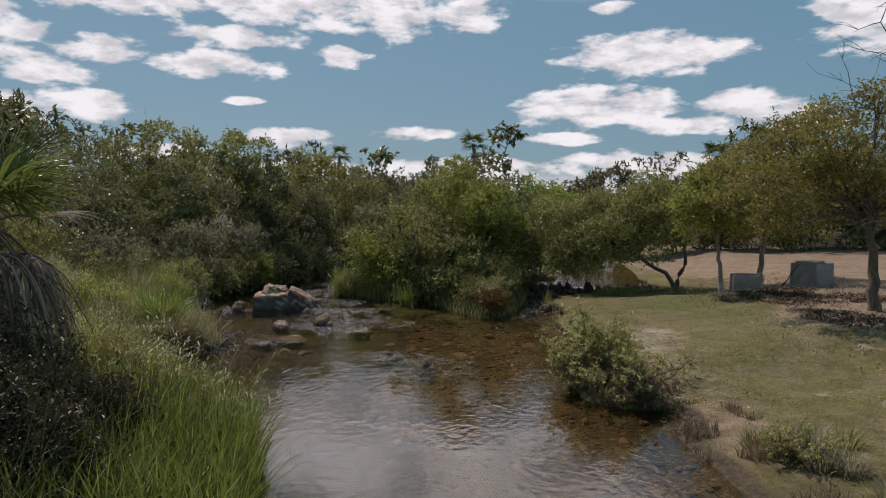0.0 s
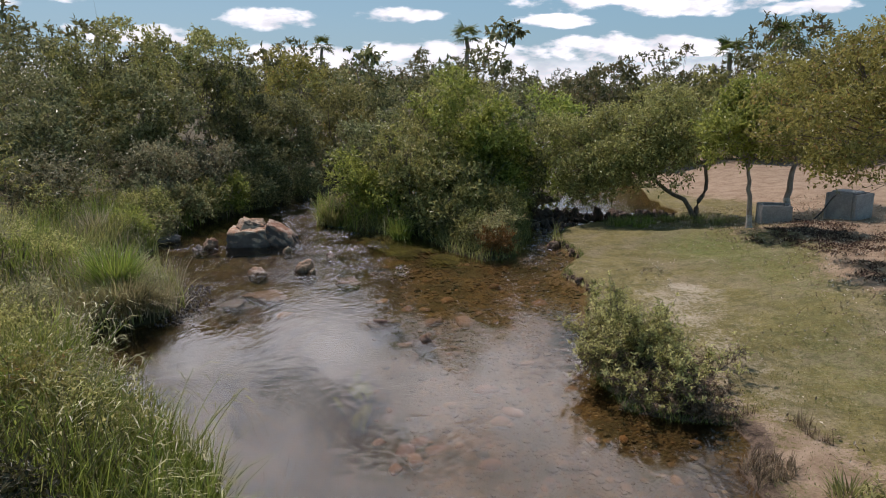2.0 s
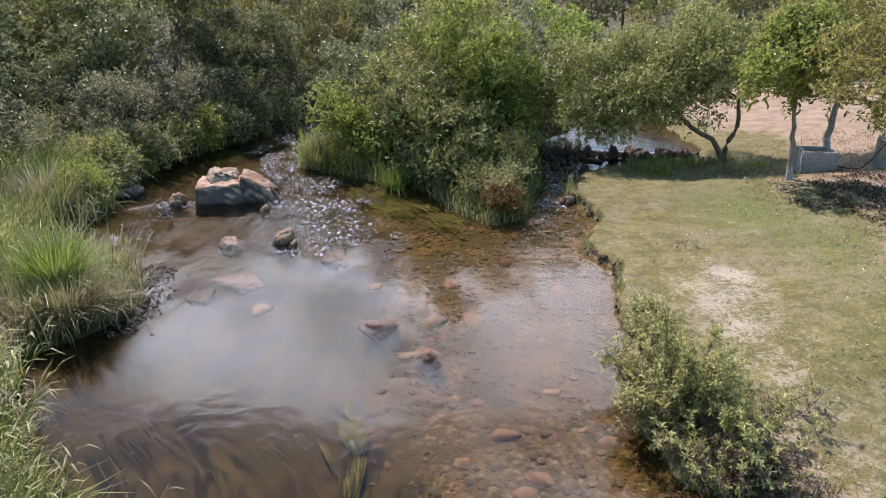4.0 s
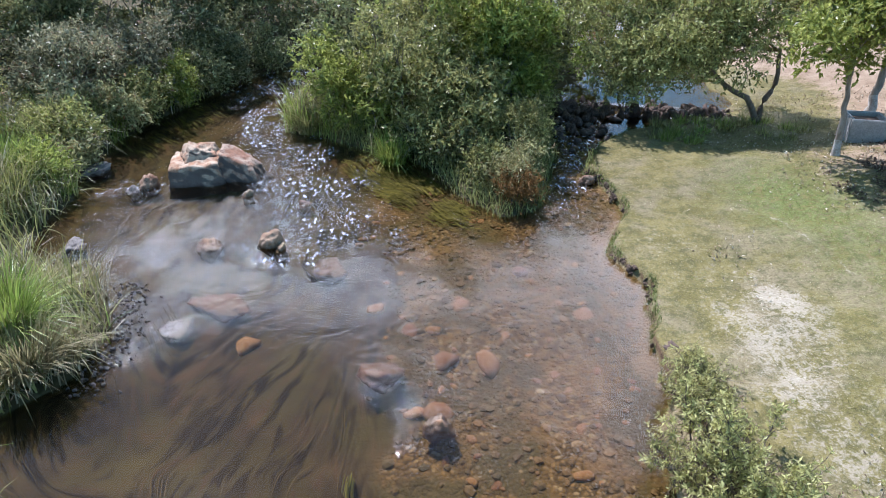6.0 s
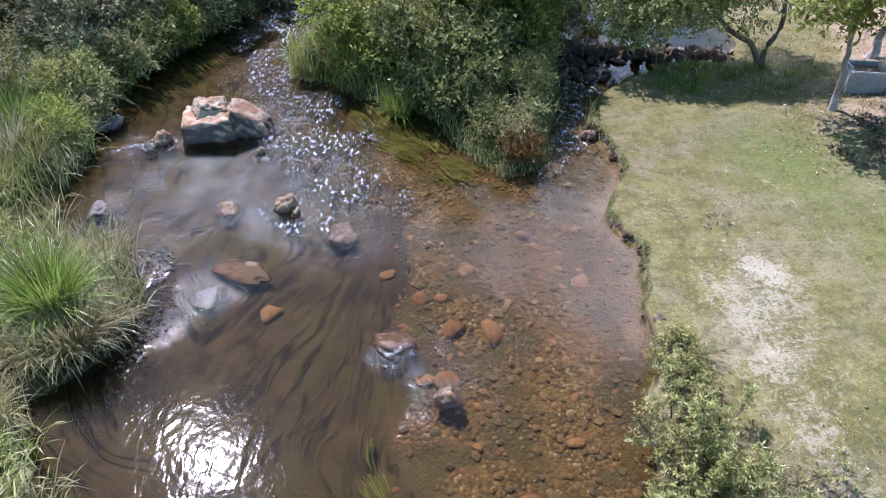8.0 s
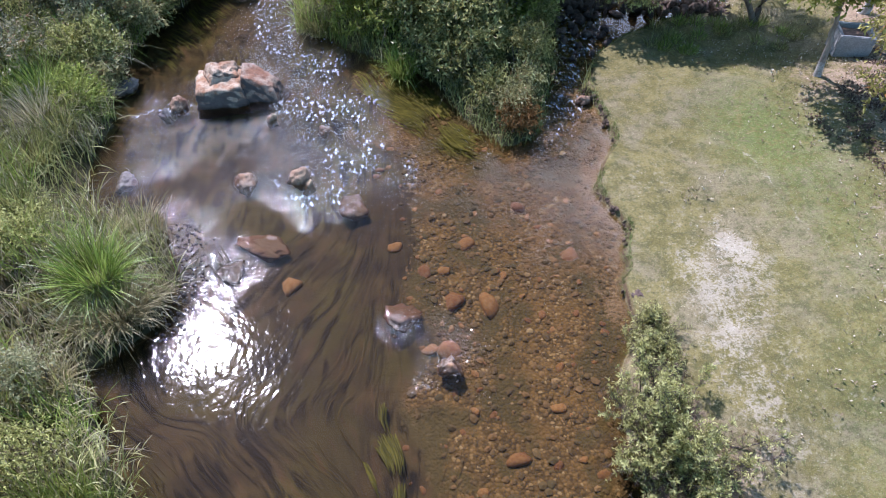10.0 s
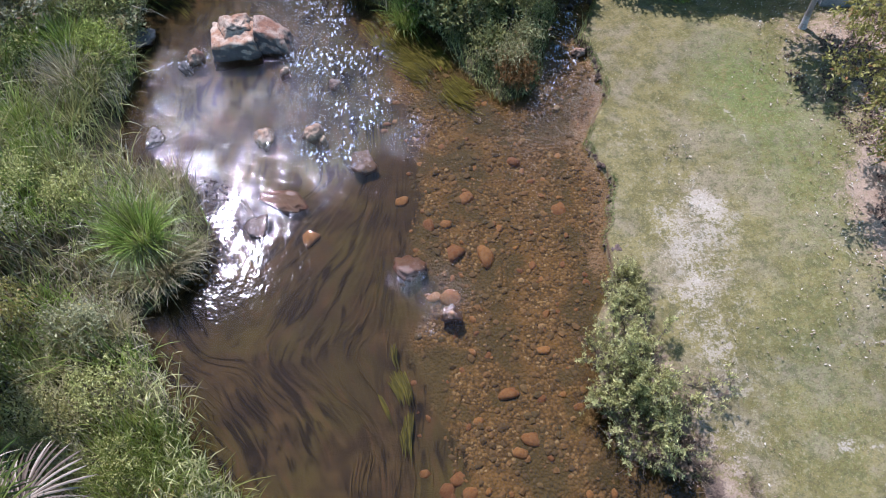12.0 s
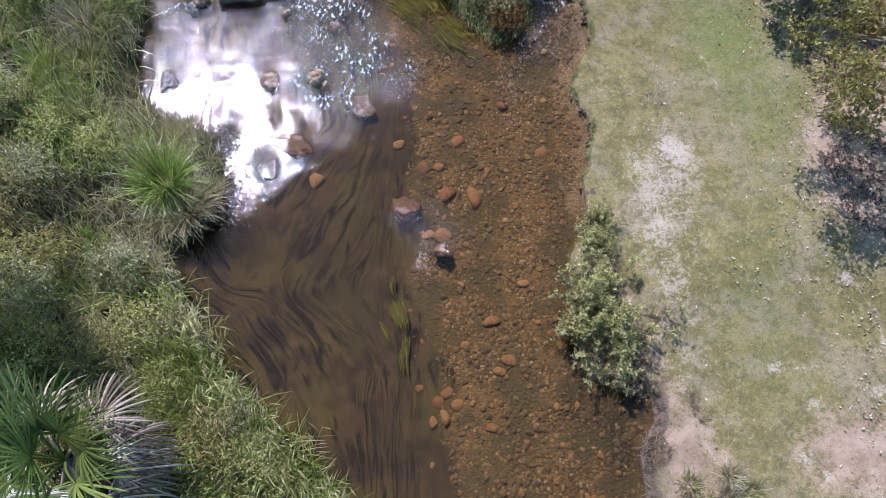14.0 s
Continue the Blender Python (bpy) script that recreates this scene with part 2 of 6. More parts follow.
M_BRICK = plain_material("rubble", (0.1, 0.06, 0.04), (0.22, 0.13, 0.085), 14.0)


def water_material():
    m, n = material("river_water")
    pos = n.add("ShaderNodeNewGeometry")
    rapid = n.add("ShaderNodeAttribute", out=2, props={"attribute_name": "rapid"})
    rapid = n.math("MULTIPLY", rapid, n.step(n.noise(n.vmath("MULTIPLY", pos, (1.0, 0.7, 0.0)), 1.9, 3.0, 0.6), 0.4, 0.6, 0.2, 1.25))
    warp = n.vmath("ADD", n.vmath("MULTIPLY", pos, (1.0, 0.62, 0.0)), n.vmath("SCALE", n.noise(pos, 1.3, 2.0, out=1)))
    warp.node.inputs[1].links[0].from_node.inputs[3].default_value = 0.35
    small = n.noise(warp, 11.0, 1.5, 0.45)
    fine = n.noise(warp, 30.0, 2.0, 0.5)
    swell = n.noise(warp, 1.8, 2.0, 0.5)
    chop = n.noise(n.vmath("MULTIPLY", pos, (1.0, 0.85, 0)), 25.0, 2.0, 0.55, dist=0.3)
    h = n.math("ADD", n.math("MULTIPLY", small, 0.0034), n.math("MULTIPLY", swell, 0.008))
    h = n.math("ADD", h, n.math("MULTIPLY", fine, n.math("MULTIPLY", rapid, 0.008)))
    h = n.math("ADD", h, n.math("MULTIPLY", chop, n.math("MULTIPLY_ADD", rapid, 0.032, 0.0006)))
    bump = n.add("ShaderNodeBump", Strength=1.0, Distance=1.0, Height=h)
    fres = n.add("ShaderNodeFresnel", IOR=1.36, Normal=bump)
    clear = n.add("ShaderNodeBsdfTransparent", Color=(0.8, 0.735, 0.6, 1))
    gloss = n.add("ShaderNodeBsdfGlossy", Color=(1, 1, 1, 1), Roughness=0.05, Normal=bump)
    sh = n.add("ShaderNodeMixShader", i0=fres, i1=clear, i2=gloss)
    # foam, its white also standing in for glints and sky on the rapids
    foam_glint_f = n.math("MULTIPLY", n.step(rapid, 0.4, 0.95), n.step(n.noise(n.vmath("MULTIPLY", pos, (1, 0.4, 0)), 17.0, 6.0, 0.72), 0.52, 0.62))
    foam_glint = n.add("ShaderNodeBsdfDiffuse", Color=(0.75, 0.78, 0.8, 1), Normal=bump)
    finish(n, n.add("ShaderNodeMixShader", i0=n.math("MULTIPLY", foam_glint_f, 0.75), i1=sh, i2=foam_glint))
    return m


def ground_material():
    m, n = material("ground")
    pos = n.add("ShaderNodeNewGeometry")

    def att(a):
        return n.add("ShaderNodeAttribute", out=2, props={"attribute_name": a})
    big, mid, fine, grit = n.noise(pos, 0.55, 4.0), n.noise(pos, 2.6, 6.0, 0.62), n.noise(pos, 14.0, 6.0, 0.65), n.noise(pos, 70.0, 4.0, 0.7)
    # turf
    g = n.mix(n.step(mid, 0.4, 0.6), (0.147, 0.127, 0.04), (0.222, 0.187, 0.07))
    g = n.mix(n.step(n.noise(pos, 1.1, 5.0, 0.65), 0.46, 0.64, 0, 0.65), g, (0.28, 0.23, 0.15))
    g = n.mix(n.step(n.noise(pos, 6.0, 5.0, 0.7), 0.48, 0.62, 0, 0.6), g, (0.085, 0.088, 0.034))
    g = n.mix(n.math("MULTIPLY", att("lush"), n.step(fine, 0.35, 0.6)), g, (0.11, 0.165, 0.035))
    g = n.mix(n.step(n.noise(pos, 30.0, 5.0, 0.75), 0.48, 0.62, 0, 0.65), g, (0.085, 0.075, 0.033))
    g = n.mix(n.step(fine, 0.52, 0.66, 0, 0.6), g, (0.265, 0.235, 0.11))
    g = n.mix(n.step(grit, 0.58, 0.68, 0, 0.7), g, (0.42, 0.37, 0.25))
    # bare sand and earth
    sand = n.mix(n.step(fine, 0.35, 0.7), (0.5, 0.45, 0.35), (0.33, 0.285, 0.2))
    sand = n.mix(n.step(grit, 0.5, 0.75, 0, 0.5), sand, (0.25, 0.18, 0.11))
    dirt = n.mix(n.step(mid, 0.3, 0.7), (0.25, 0.175, 0.112), (0.375, 0.285, 0.195))
    dirt = n.mix(n.step(fine, 0.5, 0.75, 0, 0.7), dirt, (0.13, 0.082, 0.05))
    rag = n.noise(pos, 38.0, 4.0, 0.65)
    edge = n.math("ADD", n.math("MULTIPLY", n.math("SUBTRACT", mid, 0.5), 1.1), n.math("ADD", n.math("MULTIPLY", n.math("SUBTRACT", fine, 0.5), 1.6), n.math("MULTIPLY", n.math("SUBTRACT", rag, 0.5), 1.2)))
    land = n.mix(n.step(n.math("ADD", att("dirt"), edge), 0.35, 0.8), g, dirt)
    land = n.mix(n.step(n.math("ADD", att("sand"), n.math("MULTIPLY", edge, 1.25)), 0.35, 0.95), land, sand)
    land = n.mix(n.step(n.math("ADD", att("mud"), edge), 0.3, 0.7), land, n.mix(n.step(fine, 0.4, 0.62), (0.06, 0.042, 0.03), (0.15, 0.108, 0.075)))
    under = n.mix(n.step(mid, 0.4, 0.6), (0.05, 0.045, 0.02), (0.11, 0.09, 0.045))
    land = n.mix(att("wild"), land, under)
    # the bed: gravel, with fine silt and weed where it runs deep
    cell = n.add("ShaderNodeTexVoronoi", out=1, Vector=n.vmath("ADD", pos, n.vmath("SCALE", n.noise(pos, 9.0, 2.0, out=1))), Scale=22.0)
    cell.node.inputs[0].links[0].from_node.inputs[1].links[0].from_node.inputs[3].default_value = 0.06
    dist = n.add("ShaderNodeTexVoronoi", Vector=cell.node.inputs[0].links[0].from_socket, Scale=22.0)
    hue = n.add("ShaderNodeSeparateXYZ", Vector=cell)
    peb = n.ramp(hue, [(0.0, (0.095, 0.07, 0.034)), (0.5, (0.18, 0.122, 0.052)), (0.85, (0.25, 0.17, 0.07)), (1.0, (0.36, 0.29, 0.17))])
    peb = n.mix(n.step(dist, 0.4, 0.8, 0, 0.75), peb, (0.07, 0.05, 0.025))
    peb = n.mix(n.step(mid, 0.45, 0.62, 0, 0.8), peb, (0.2, 0.13, 0.05))
    peb = n.mix(n.step(n.noise(pos, 1.3, 4.0), 0.48, 0.58, 0, 0.8), peb, (0.085, 0.075, 0.035))
    silt = n.mix(n.step(mid, 0.38, 0.62), (0.06, 0.046, 0.024), (0.098, 0.075, 0.034))
    lane = n.add("ShaderNodeCombineXYZ", X=n.math("MULTIPLY", att("across"), 6.5), Y=n.math("MULTIPLY", n.add("ShaderNodeSeparateXYZ", out=1, Vector=pos), 1.5))
    comb = n.noise(lane, 1.0, 5.0, 0.62, dist=0.7)
    silt = n.mix(n.step(n.noise(pos, 0.8, 3.0), 0.45, 0.6), silt, (0.098, 0.084, 0.03))
    # dark streaks: weed, with the shade between its strands put into the colour
    silt = n.mix(n.math("MULTIPLY", n.step(comb, 0.48, 0.6, 0, 0.88), n.step(n.noise(pos, 0.7, 2.0), 0.36, 0.54, 0.3, 1.0)), silt, (0.02, 0.016, 0.012))
    silt = n.mix(n.step(comb, 0.46, 0.34, 0, 0.6), silt, (0.125, 0.078, 0.04))
    silt = n.mix(n.step(n.noise(pos, 0.5, 4.0, 0.6), 0.44, 0.6, 0, 0.4), silt, (0.046, 0.036, 0.025))
    bed = n.mix(n.step(n.math("ADD", att("silt"), n.math("MULTIPLY", edge, 0.5)), 0.35, 0.65), peb, silt)
    bed = n.mix(n.math("MULTIPLY", att("bed_dark"), 0.85), bed, n.mix(n.step(mid, 0.4, 0.6), (0.022, 0.02, 0.014), (0.048, 0.043, 0.022)))
    pale = n.mix(n.step(fine, 0.4, 0.6), (0.34, 0.26, 0.18), (0.22, 0.16, 0.1))
    bed = n.mix(n.step(n.math("ADD", att("shelf"), n.math("MULTIPLY", edge, 0.9)), 0.5, 0.85), bed, pale)
    col = n.mix(att("bed"), land, bed)
    # cut bank of wet earth, darkened also for shade under the turf lip
    up = n.add("ShaderNodeSeparateXYZ", out=2, Vector=n.add("ShaderNodeNewGeometry", out=1))
    cut = n.math("MULTIPLY", n.step(up, 0.8, 0.5), n.math("SUBTRACT", 1.0, att("bed")))
    col = n.mix(cut, col, n.mix(n.step(fine, 0.4, 0.6), (0.06, 0.035, 0.022), (0.13, 0.075, 0.045)))
    h = n.math("ADD", n.math("MULTIPLY", fine, 0.6), n.math("MULTIPLY", grit, 0.35))
    h = n.math("ADD", h, n.math("MULTIPLY", n.math("MULTIPLY", dist, -1.0), n.math("MULTIPLY", att("bed"), n.step(att("silt"), 0.7, 0.2, 0.1, 1.0))))
    bump = n.add("ShaderNodeBump", Strength=0.7, Distance=0.035, Height=h)
    finish(n, n.add("ShaderNodeBsdfPrincipled", Base_Color=col, Roughness=0.92, Specular_IOR_Level=0.2, Normal=bump))
    return m


M_WATER, M_GROUND = water_material(), ground_material()


# ---------------------------------------------------------------- mesh helpers
def mesh_of(name, verts, faces, mat, smooth=False):
    """verts (n, 3); faces (m, 3) or (m, 4), as arrays."""
    verts, faces = np.asarray(verts, dtype=np.float32), np.asarray(faces, dtype=np.int32)
    me = bpy.data.meshes.new(name)
    me.vertices.add(len(verts))
    me.vertices.foreach_set("co", verts.ravel())
    k = faces.shape[1]
    me.loops.add(faces.size)
    me.loops.foreach_set("vertex_index", faces.ravel())
    me.polygons.add(len(faces))
    me.polygons.foreach_set("loop_start", np.arange(0, faces.size, k, dtype=np.int32))
    me.polygons.foreach_set("use_smooth", np.full(len(faces), smooth))
    me.update(calc_edges=True)
    me.materials.append(mat)
    return me


def part(name, me, parent, label=""):
    ob = new(name, me)
    ob.parent = parent
    if label:
        tagged(ob, label)
    return ob


def root(name, at, label, category, group="", turn=0.0, scale=1.0):
    ob = new(name)
    ob.matrix_world = pose(*at, 0, 0, turn) @ Matrix.Diagonal((scale, scale, scale, 1))
    return tagged(ob, label, category, group)


def unit(v):
    return v / np.maximum(np.linalg.norm(v, axis=-1, keepdims=True), 1e-9)


def lattice(x, y, scale, seed):
    """Smooth random field, 0 to 1, over the plan."""
    g = np.random.default_rng(seed).random((256, 256))
    u, v = np.asarray(x) / scale, np.asarray(y) / scale
    i, j = np.floor(u).astype(int), np.floor(v).astype(int)
    a, b = u - i, v - j
    a, b = a * a * (3 - 2 * a), b * b * (3 - 2 * b)
    i0, j0, i1, j1 = i % 256, j % 256, (i + 1) % 256, (j + 1) % 256
    return (g[i0, j0] * (1 - a) + g[i1, j0] * a) * (1 - b) + (g[i0, j1] * (1 - a) + g[i1, j1] * a) * b


def sstep(v, lo, hi):
    t = np.clip((v - lo) / (hi - lo), 0, 1)
    return t * t * (3 - 2 * t)


# ---------------------------------------------------------------- plan of the river
LEFT = [(-1.8, -15), (-1.5, 0), (-1.5, 4.5), (-1.75, 6.3), (-2.1, 7.3), (-2.8, 8.0), (-3.6, 8.75), (-4.1, 9.4), (-4.5, 10.1), (-4.8, 10.8), (-5.1, 11.2),
        (-4.75, 11.5), (-4.3, 12.0), (-4.2, 12.7), (-4.6, 13.8), (-5.3, 14.1), (-6.0, 14.5), (-6.25, 15.4), (-6.2, 16.6), (-6.5, 17.4), (-6.45, 18.9),
        (-5.9, 20.8), (-5.1, 22.7), (-4.3, 23.9), (-3.4, 25.2), (-1.5, 27.2), (1.0, 29.5), (4.0, 33.0), (4.5, 60.0)]
RIGHT = [(7.0, 60.0), (6.5, 34.0), (7.4, 28.5), (7.1, 26.0), (6.6, 23.4), (6.55, 22.2), (6.6, 20.7), (6.0, 20.0), (4.6, 19.6), (3.6, 19.0), (2.9, 18.1), (2.5, 17.3),
         (2.7, 17.0), (2.85, 15.9), (2.25, 14.5), (2.6, 13.5), (2.25, 12.4), (2.3, 11.8), (1.95, 11.0), (1.8, 9.9), (1.9, 8.85), (2.4, 8.6), (2.92, 8.5),
         (2.95, 8.1), (2.62, 7.7), (2.62, 6.9), (2.68, 6.2), (2.8, 5.0), (3.0, 0.0), (3.6, -15)]
ISLAND = [(-3.15, 19.6), (-2.5, 19.4), (-1.55, 18.6), (-0.25, 17.6), (0.4, 16.2), (0.9, 15.6), (1.4, 15.8), (1.75, 16.5), (2.15, 18.4), (2.65, 20.8), (3.2, 21.8),
          (4.0, 22.6), (4.6, 24.5), (4.4, 27.0), (2.5, 27.5), (0.0, 26.0), (-1.5, 24.0), (-2.6, 22.2), (-3.3, 20.6)]


def wobble(ring, closed, amp, seed):
    """A worn shoreline: the ring cut into short lengths and pushed to and fro."""
    rng, out = np.random.default_rng(seed), []
    n = len(ring)
    for i in range(n if closed else n - 1):
        a, b = np.array(ring[i]), np.array(ring[(i + 1) % n])
        k = max(1, int(np.linalg.norm(b - a) / 0.35)) if max(abs(a[1]), abs(b[1])) < 30 else 1
        for j in range(k):
            out.append(tuple(a + (b - a) * j / k + (rng.normal(0, amp, 2) if j else 0)))
    if not closed:
        out.append(tuple(ring[-1]))
    return out


ISLAND_PLAIN = list(ISLAND)
LEFT, RIGHT, ISLAND = wobble(LEFT, False, 0.05, 1), wobble(RIGHT, False, 0.05, 2), wobble(ISLAND, True, 0.06, 3)


def ring_distance(x, y, ring):
    """Distance to a closed ring and whether each point lies inside."""
    p = np.stack([x, y], -1)
    best, inside = np.full(x.shape, 1e9), np.zeros(x.shape, bool)
    for (ax, ay), (bx, by) in zip(ring, ring[1:] + ring[:1]):
        d = np.array([bx - ax, by - ay])
        t = np.clip(((p - (ax, ay)) @ d) / max(d @ d, 1e-9), 0, 1)
        best = np.minimum(best, np.hypot(x - ax - t * d[0], y - ay - t * d[1]))
        cross = (ay > y) != (by > y)
        with np.errstate(divide="ignore", invalid="ignore"):
            inside ^= cross & (x < (bx - ax) * (y - ay) / (by - ay if by != ay else 1e-9) + ax)
    return best, inside


def shore_exact(x, y):
    d1, in1 = ring_distance(x, y, LEFT + RIGHT)
    d2, in2 = ring_distance(x, y, ISLAND)
    return np.where(in1 & ~in2, -np.minimum(d1, d2), np.where(in2, d2, d1))


LX, LY, LS = -14.0, -2.0, 0.1
_gx, _gy = np.meshgrid(np.arange(LX, 13.0, LS), np.arange(LY, 38.0, LS), indexing="ij")
SHORE_TABLE = shore_exact(_gx, _gy)


def shore(x, y):
    """Metres from the water's edge: above 0 on land, below 0 in the river."""
    x, y = np.asarray(x, float), np.asarray(y, float)
    u, v = (x - LX) / LS, (y - LY) / LS
    n, m = SHORE_TABLE.shape
    near = (u >= 0) & (v >= 0) & (u < n - 1.01) & (v < m - 1.01)
    uc, vc = np.clip(u, 0, n - 1.01), np.clip(v, 0, m - 1.01)
    i, j = uc.astype(int), vc.astype(int)
    a, b = uc - i, vc - j
    T = SHORE_TABLE
    d = (T[i, j] * (1 - a) + T[i + 1, j] * a) * (1 - b) + (T[i, j + 1] * (1 - a) + T[i + 1, j + 1] * a) * b
    if not near.all():
        d = np.array(d)
        d[~near] = shore_exact(x[~near], y[~near])
    return d


def on_island(x, y):
    return ring_distance(np.asarray(x, float), np.asarray(y, float), ISLAND_PLAIN)[1]


def pool_rise(x, y):
    """The pool above the stone dam stands higher than the river."""
    line = 20.75 - 0.22 * (x - 3.0)
    return 0.12 * sstep(y - line, -0.15, 0.3) * sstep(x, 2.2, 2.8)


def height(x, y, d=None):
    x, y = np.asarray(x, float), np.asarray(y, float)
    d = shore(x, y) if d is None else d
    right = x > 1.2
    isl = on_island(x, y)
    rim = np.where(right & ~isl, (0.03 + 0.11 * sstep(y, 9.3, 11.0)) * sstep(d, 0.0, 0.10), 0.08 * sstep(d, 0, 0.4))
    rise = np.where(right, 0.045 * np.minimum(d, 2.0) + 0.16 * np.clip(d - 2.0, 0, 2.2) + 0.012 * np.clip(d - 4.2, 0, 40),
                    0.17 * np.minimum(d, 4.0) + 0.02 * np.clip(d - 4, 0, 40))
    rise = np.where(isl, 0.12 * d, rise)
    bump = (lattice(x, y, 0.9, 5) - 0.5) * 0.06 * sstep(d, 0.1, 1.0) + (lattice(x, y, 0.25, 6) - 0.5) * 0.025 * sstep(d, 0.0, 0.3)
    land = rim + rise + bump
    deep = sstep(-x, -0.6, 1.5) * sstep(-y, -12.6, -11.0)
    bed = -(0.05 + (0.13 + 0.22 * deep) * sstep(-d, 0.0, 1.2)) + (lattice(x, y, 0.5, 8) - 0.5) * 0.07 + (lattice(x, y, 0.16, 9) - 0.5) * 0.035
    far = sstep(np.hypot(x, y - 15), 60, 400) * (2.5 * lattice(x, y, 70, 11))
    return np.where(d > 0, land, bed) + far


def axis(lo, hi, step, far):
    core = np.arange(lo, hi, step)
    grow = [step]
    while sum(grow) < far:
        grow.append(grow[-1] * 1.16)
    g = np.cumsum(grow)
    return np.concatenate([lo - g[::-1], core, core[-1] + g])


def across(x, y):
    """Runs across the current, and stays the same along each line of flow over the weed beds."""
    s = 0.55 * (np.clip(y, 10.9, 14.0) - 10.9) - 0.75 * (np.clip(y, 9.1, 10.6) - 10.6) - 0.22 * (np.minimum(y, 9.1) - 9.1)
    s = s - 1.1 * (np.clip(y, 10.3, 11.6) - 10.3) * sstep(-x, 3.3, 4.1)
    return x - s * sstep(-x, 0.7, 1.9)


def ellipse(x, y, cx, cy, rx, ry, turn=0.0):
    c, s = math.cos(radians(turn)), math.sin(radians(turn))
    u, v = ((x - cx) * c + (y - cy) * s) / rx, (-(x - cx) * s + (y - cy) * c) / ry
    return np.exp(-(u * u + v * v) * 0.9)


def add_float(me, name, values):
    a = me.attributes.new(name, "FLOAT", "POINT")
    a.data.foreach_set("value", np.asarray(values, dtype=np.float32).ravel())


def build_ground():
    xs, ys = axis(-9.0, 10.0, 0.065, 1800.0), axis(4.5, 24.0, 0.065, 2200.0)
    X, Y = np.meshgrid(xs, ys, indexing="ij")
    D = shore(X.ravel(), Y.ravel()).reshape(X.shape)
    Z = height(X, Y, D)
    n, m = X.shape
    idx = np.arange(n * m).reshape(n, m)
    faces = np.stack([idx[:-1, :-1], idx[1:, :-1], idx[1:, 1:], idx[:-1, 1:]], -1).reshape(-1, 4)
    me = mesh_of("ground", np.stack([X, Y, Z], -1).reshape(-1, 3), faces, M_GROUND, True)
    sand = 0.6 * ellipse(X, Y, 4.08, 12.9, 0.28, 0.45, 20) + 0.22 * ellipse(X, Y, 3.85, 12.4, 0.7, 1.1, 8) + 0.2 * ellipse(X, Y, 3.6, 11.2, 0.75, 2.4, 8) + 0.15 * ellipse(X, Y, 3.7, 12.2, 0.6, 1.1, 12) + 0.26 * ellipse(X, Y, 3.45, 11.0, 0.35, 1.1, 8) + 0.3 * ellipse(X, Y, 3.5, 9.0, 0.6, 1.2) + 0.35 * ellipse(X, Y, 3.1, 14.5, 0.35, 0.3)
    for sx, sy, sr in ((4.95, 8.85, 0.17), (5.4, 8.25, 0.16), (5.12, 7.4, 0.15), (6.4, 8.3, 0.2), (5.35, 7.15, 0.12), (6.3, 10.2, 0.2)):
        sand += 0.75 * ellipse(X, Y, sx, sy, sr, sr * 0.8)
    for line in (((4.97, 15.0), (5.15, 13.5), (5.47, 12.43), (5.93, 11.7), (6.11, 10.94), (6.39, 10.46)), ((3.84, 10.76), (4.33, 10.5), (4.96, 10.25), (5.73, 10.26), (6.28, 10.16)), ((4.9, 8.83), (5.9, 8.75), (6.8, 9.1)), ((6.39, 10.46), (6.7, 9.4), (6.6, 8.3))):
        for (ax, ay), (bx, by) in zip(line, line[1:]):
            U = np.clip(((X - ax) * (bx - ax) + (Y - ay) * (by - ay)) / ((bx - ax) ** 2 + (by - ay) ** 2), 0, 1)
            away = np.hypot(X + 0.12 * (lattice(X, Y, 0.4, 91) - 0.5) - ax - U * (bx - ax), Y - ay - U * (by - ay))
            sand = np.maximum(sand, 0.52 * sstep(-away, -0.06, -0.015))
    dirt = 1.0 * sstep(X - 0.25 * (Y - 14), 6.2, 8.0) * sstep(Y, 9, 13) + 1.2 * sstep(Y, 20.5, 23) * sstep(X, 7.2, 8.2) * sstep(-Y, -33, -29)
    dirt += 0.85 * ellipse(X, Y, 3.3, 7.5, 0.7, 1.5, 10) + 0.9 * ellipse(X, Y, 5.9, 7.4, 1.1, 0.8) + 0.6 * ellipse(X, Y, 7.0, 16.6, 0.9, 1.2) + 0.7 * ellipse(X, Y, 6.8, 12.3, 0.7, 1.3)
    dirt += 0.9 * ellipse(X, Y, 2.4, 9.6, 0.6, 1.3)
    dirt -= 0.5 * ellipse(X, Y, 8.3, 22.5, 1.6, 1.5)
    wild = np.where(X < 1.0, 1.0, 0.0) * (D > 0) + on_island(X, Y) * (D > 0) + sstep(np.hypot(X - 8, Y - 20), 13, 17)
    add_float(me, "sand", np.clip(sand, 0, 1.2))
    add_float(me, "dirt", np.clip(dirt, 0, 1.2))
    add_float(me, "lush", np.clip(0.9 * ellipse(X, Y, 5.3, 15.7, 0.8, 1.3) + 0.55 * ellipse(X, Y, 5.9, 13.6, 0.9, 2.0) + 0.35 * ellipse(X, Y, 4.9, 9.8, 0.7, 1.6), 0, 1))
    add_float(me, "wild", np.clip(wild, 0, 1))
    add_float(me, "across", across(X, Y) + 0.22 * (lattice(X, Y, 0.7, 92) - 0.5))
    add_float(me, "bed", sstep(-D, -0.02, 0.03))
    add_float(me, "silt", np.clip(sstep(-X - 0.12 * (Y - 11) + 1.2 * (lattice(X, Y, 0.9, 14) - 0.5), 0.3, 1.1) + 0.3 * sstep(Y, 16, 19), 0, 1))
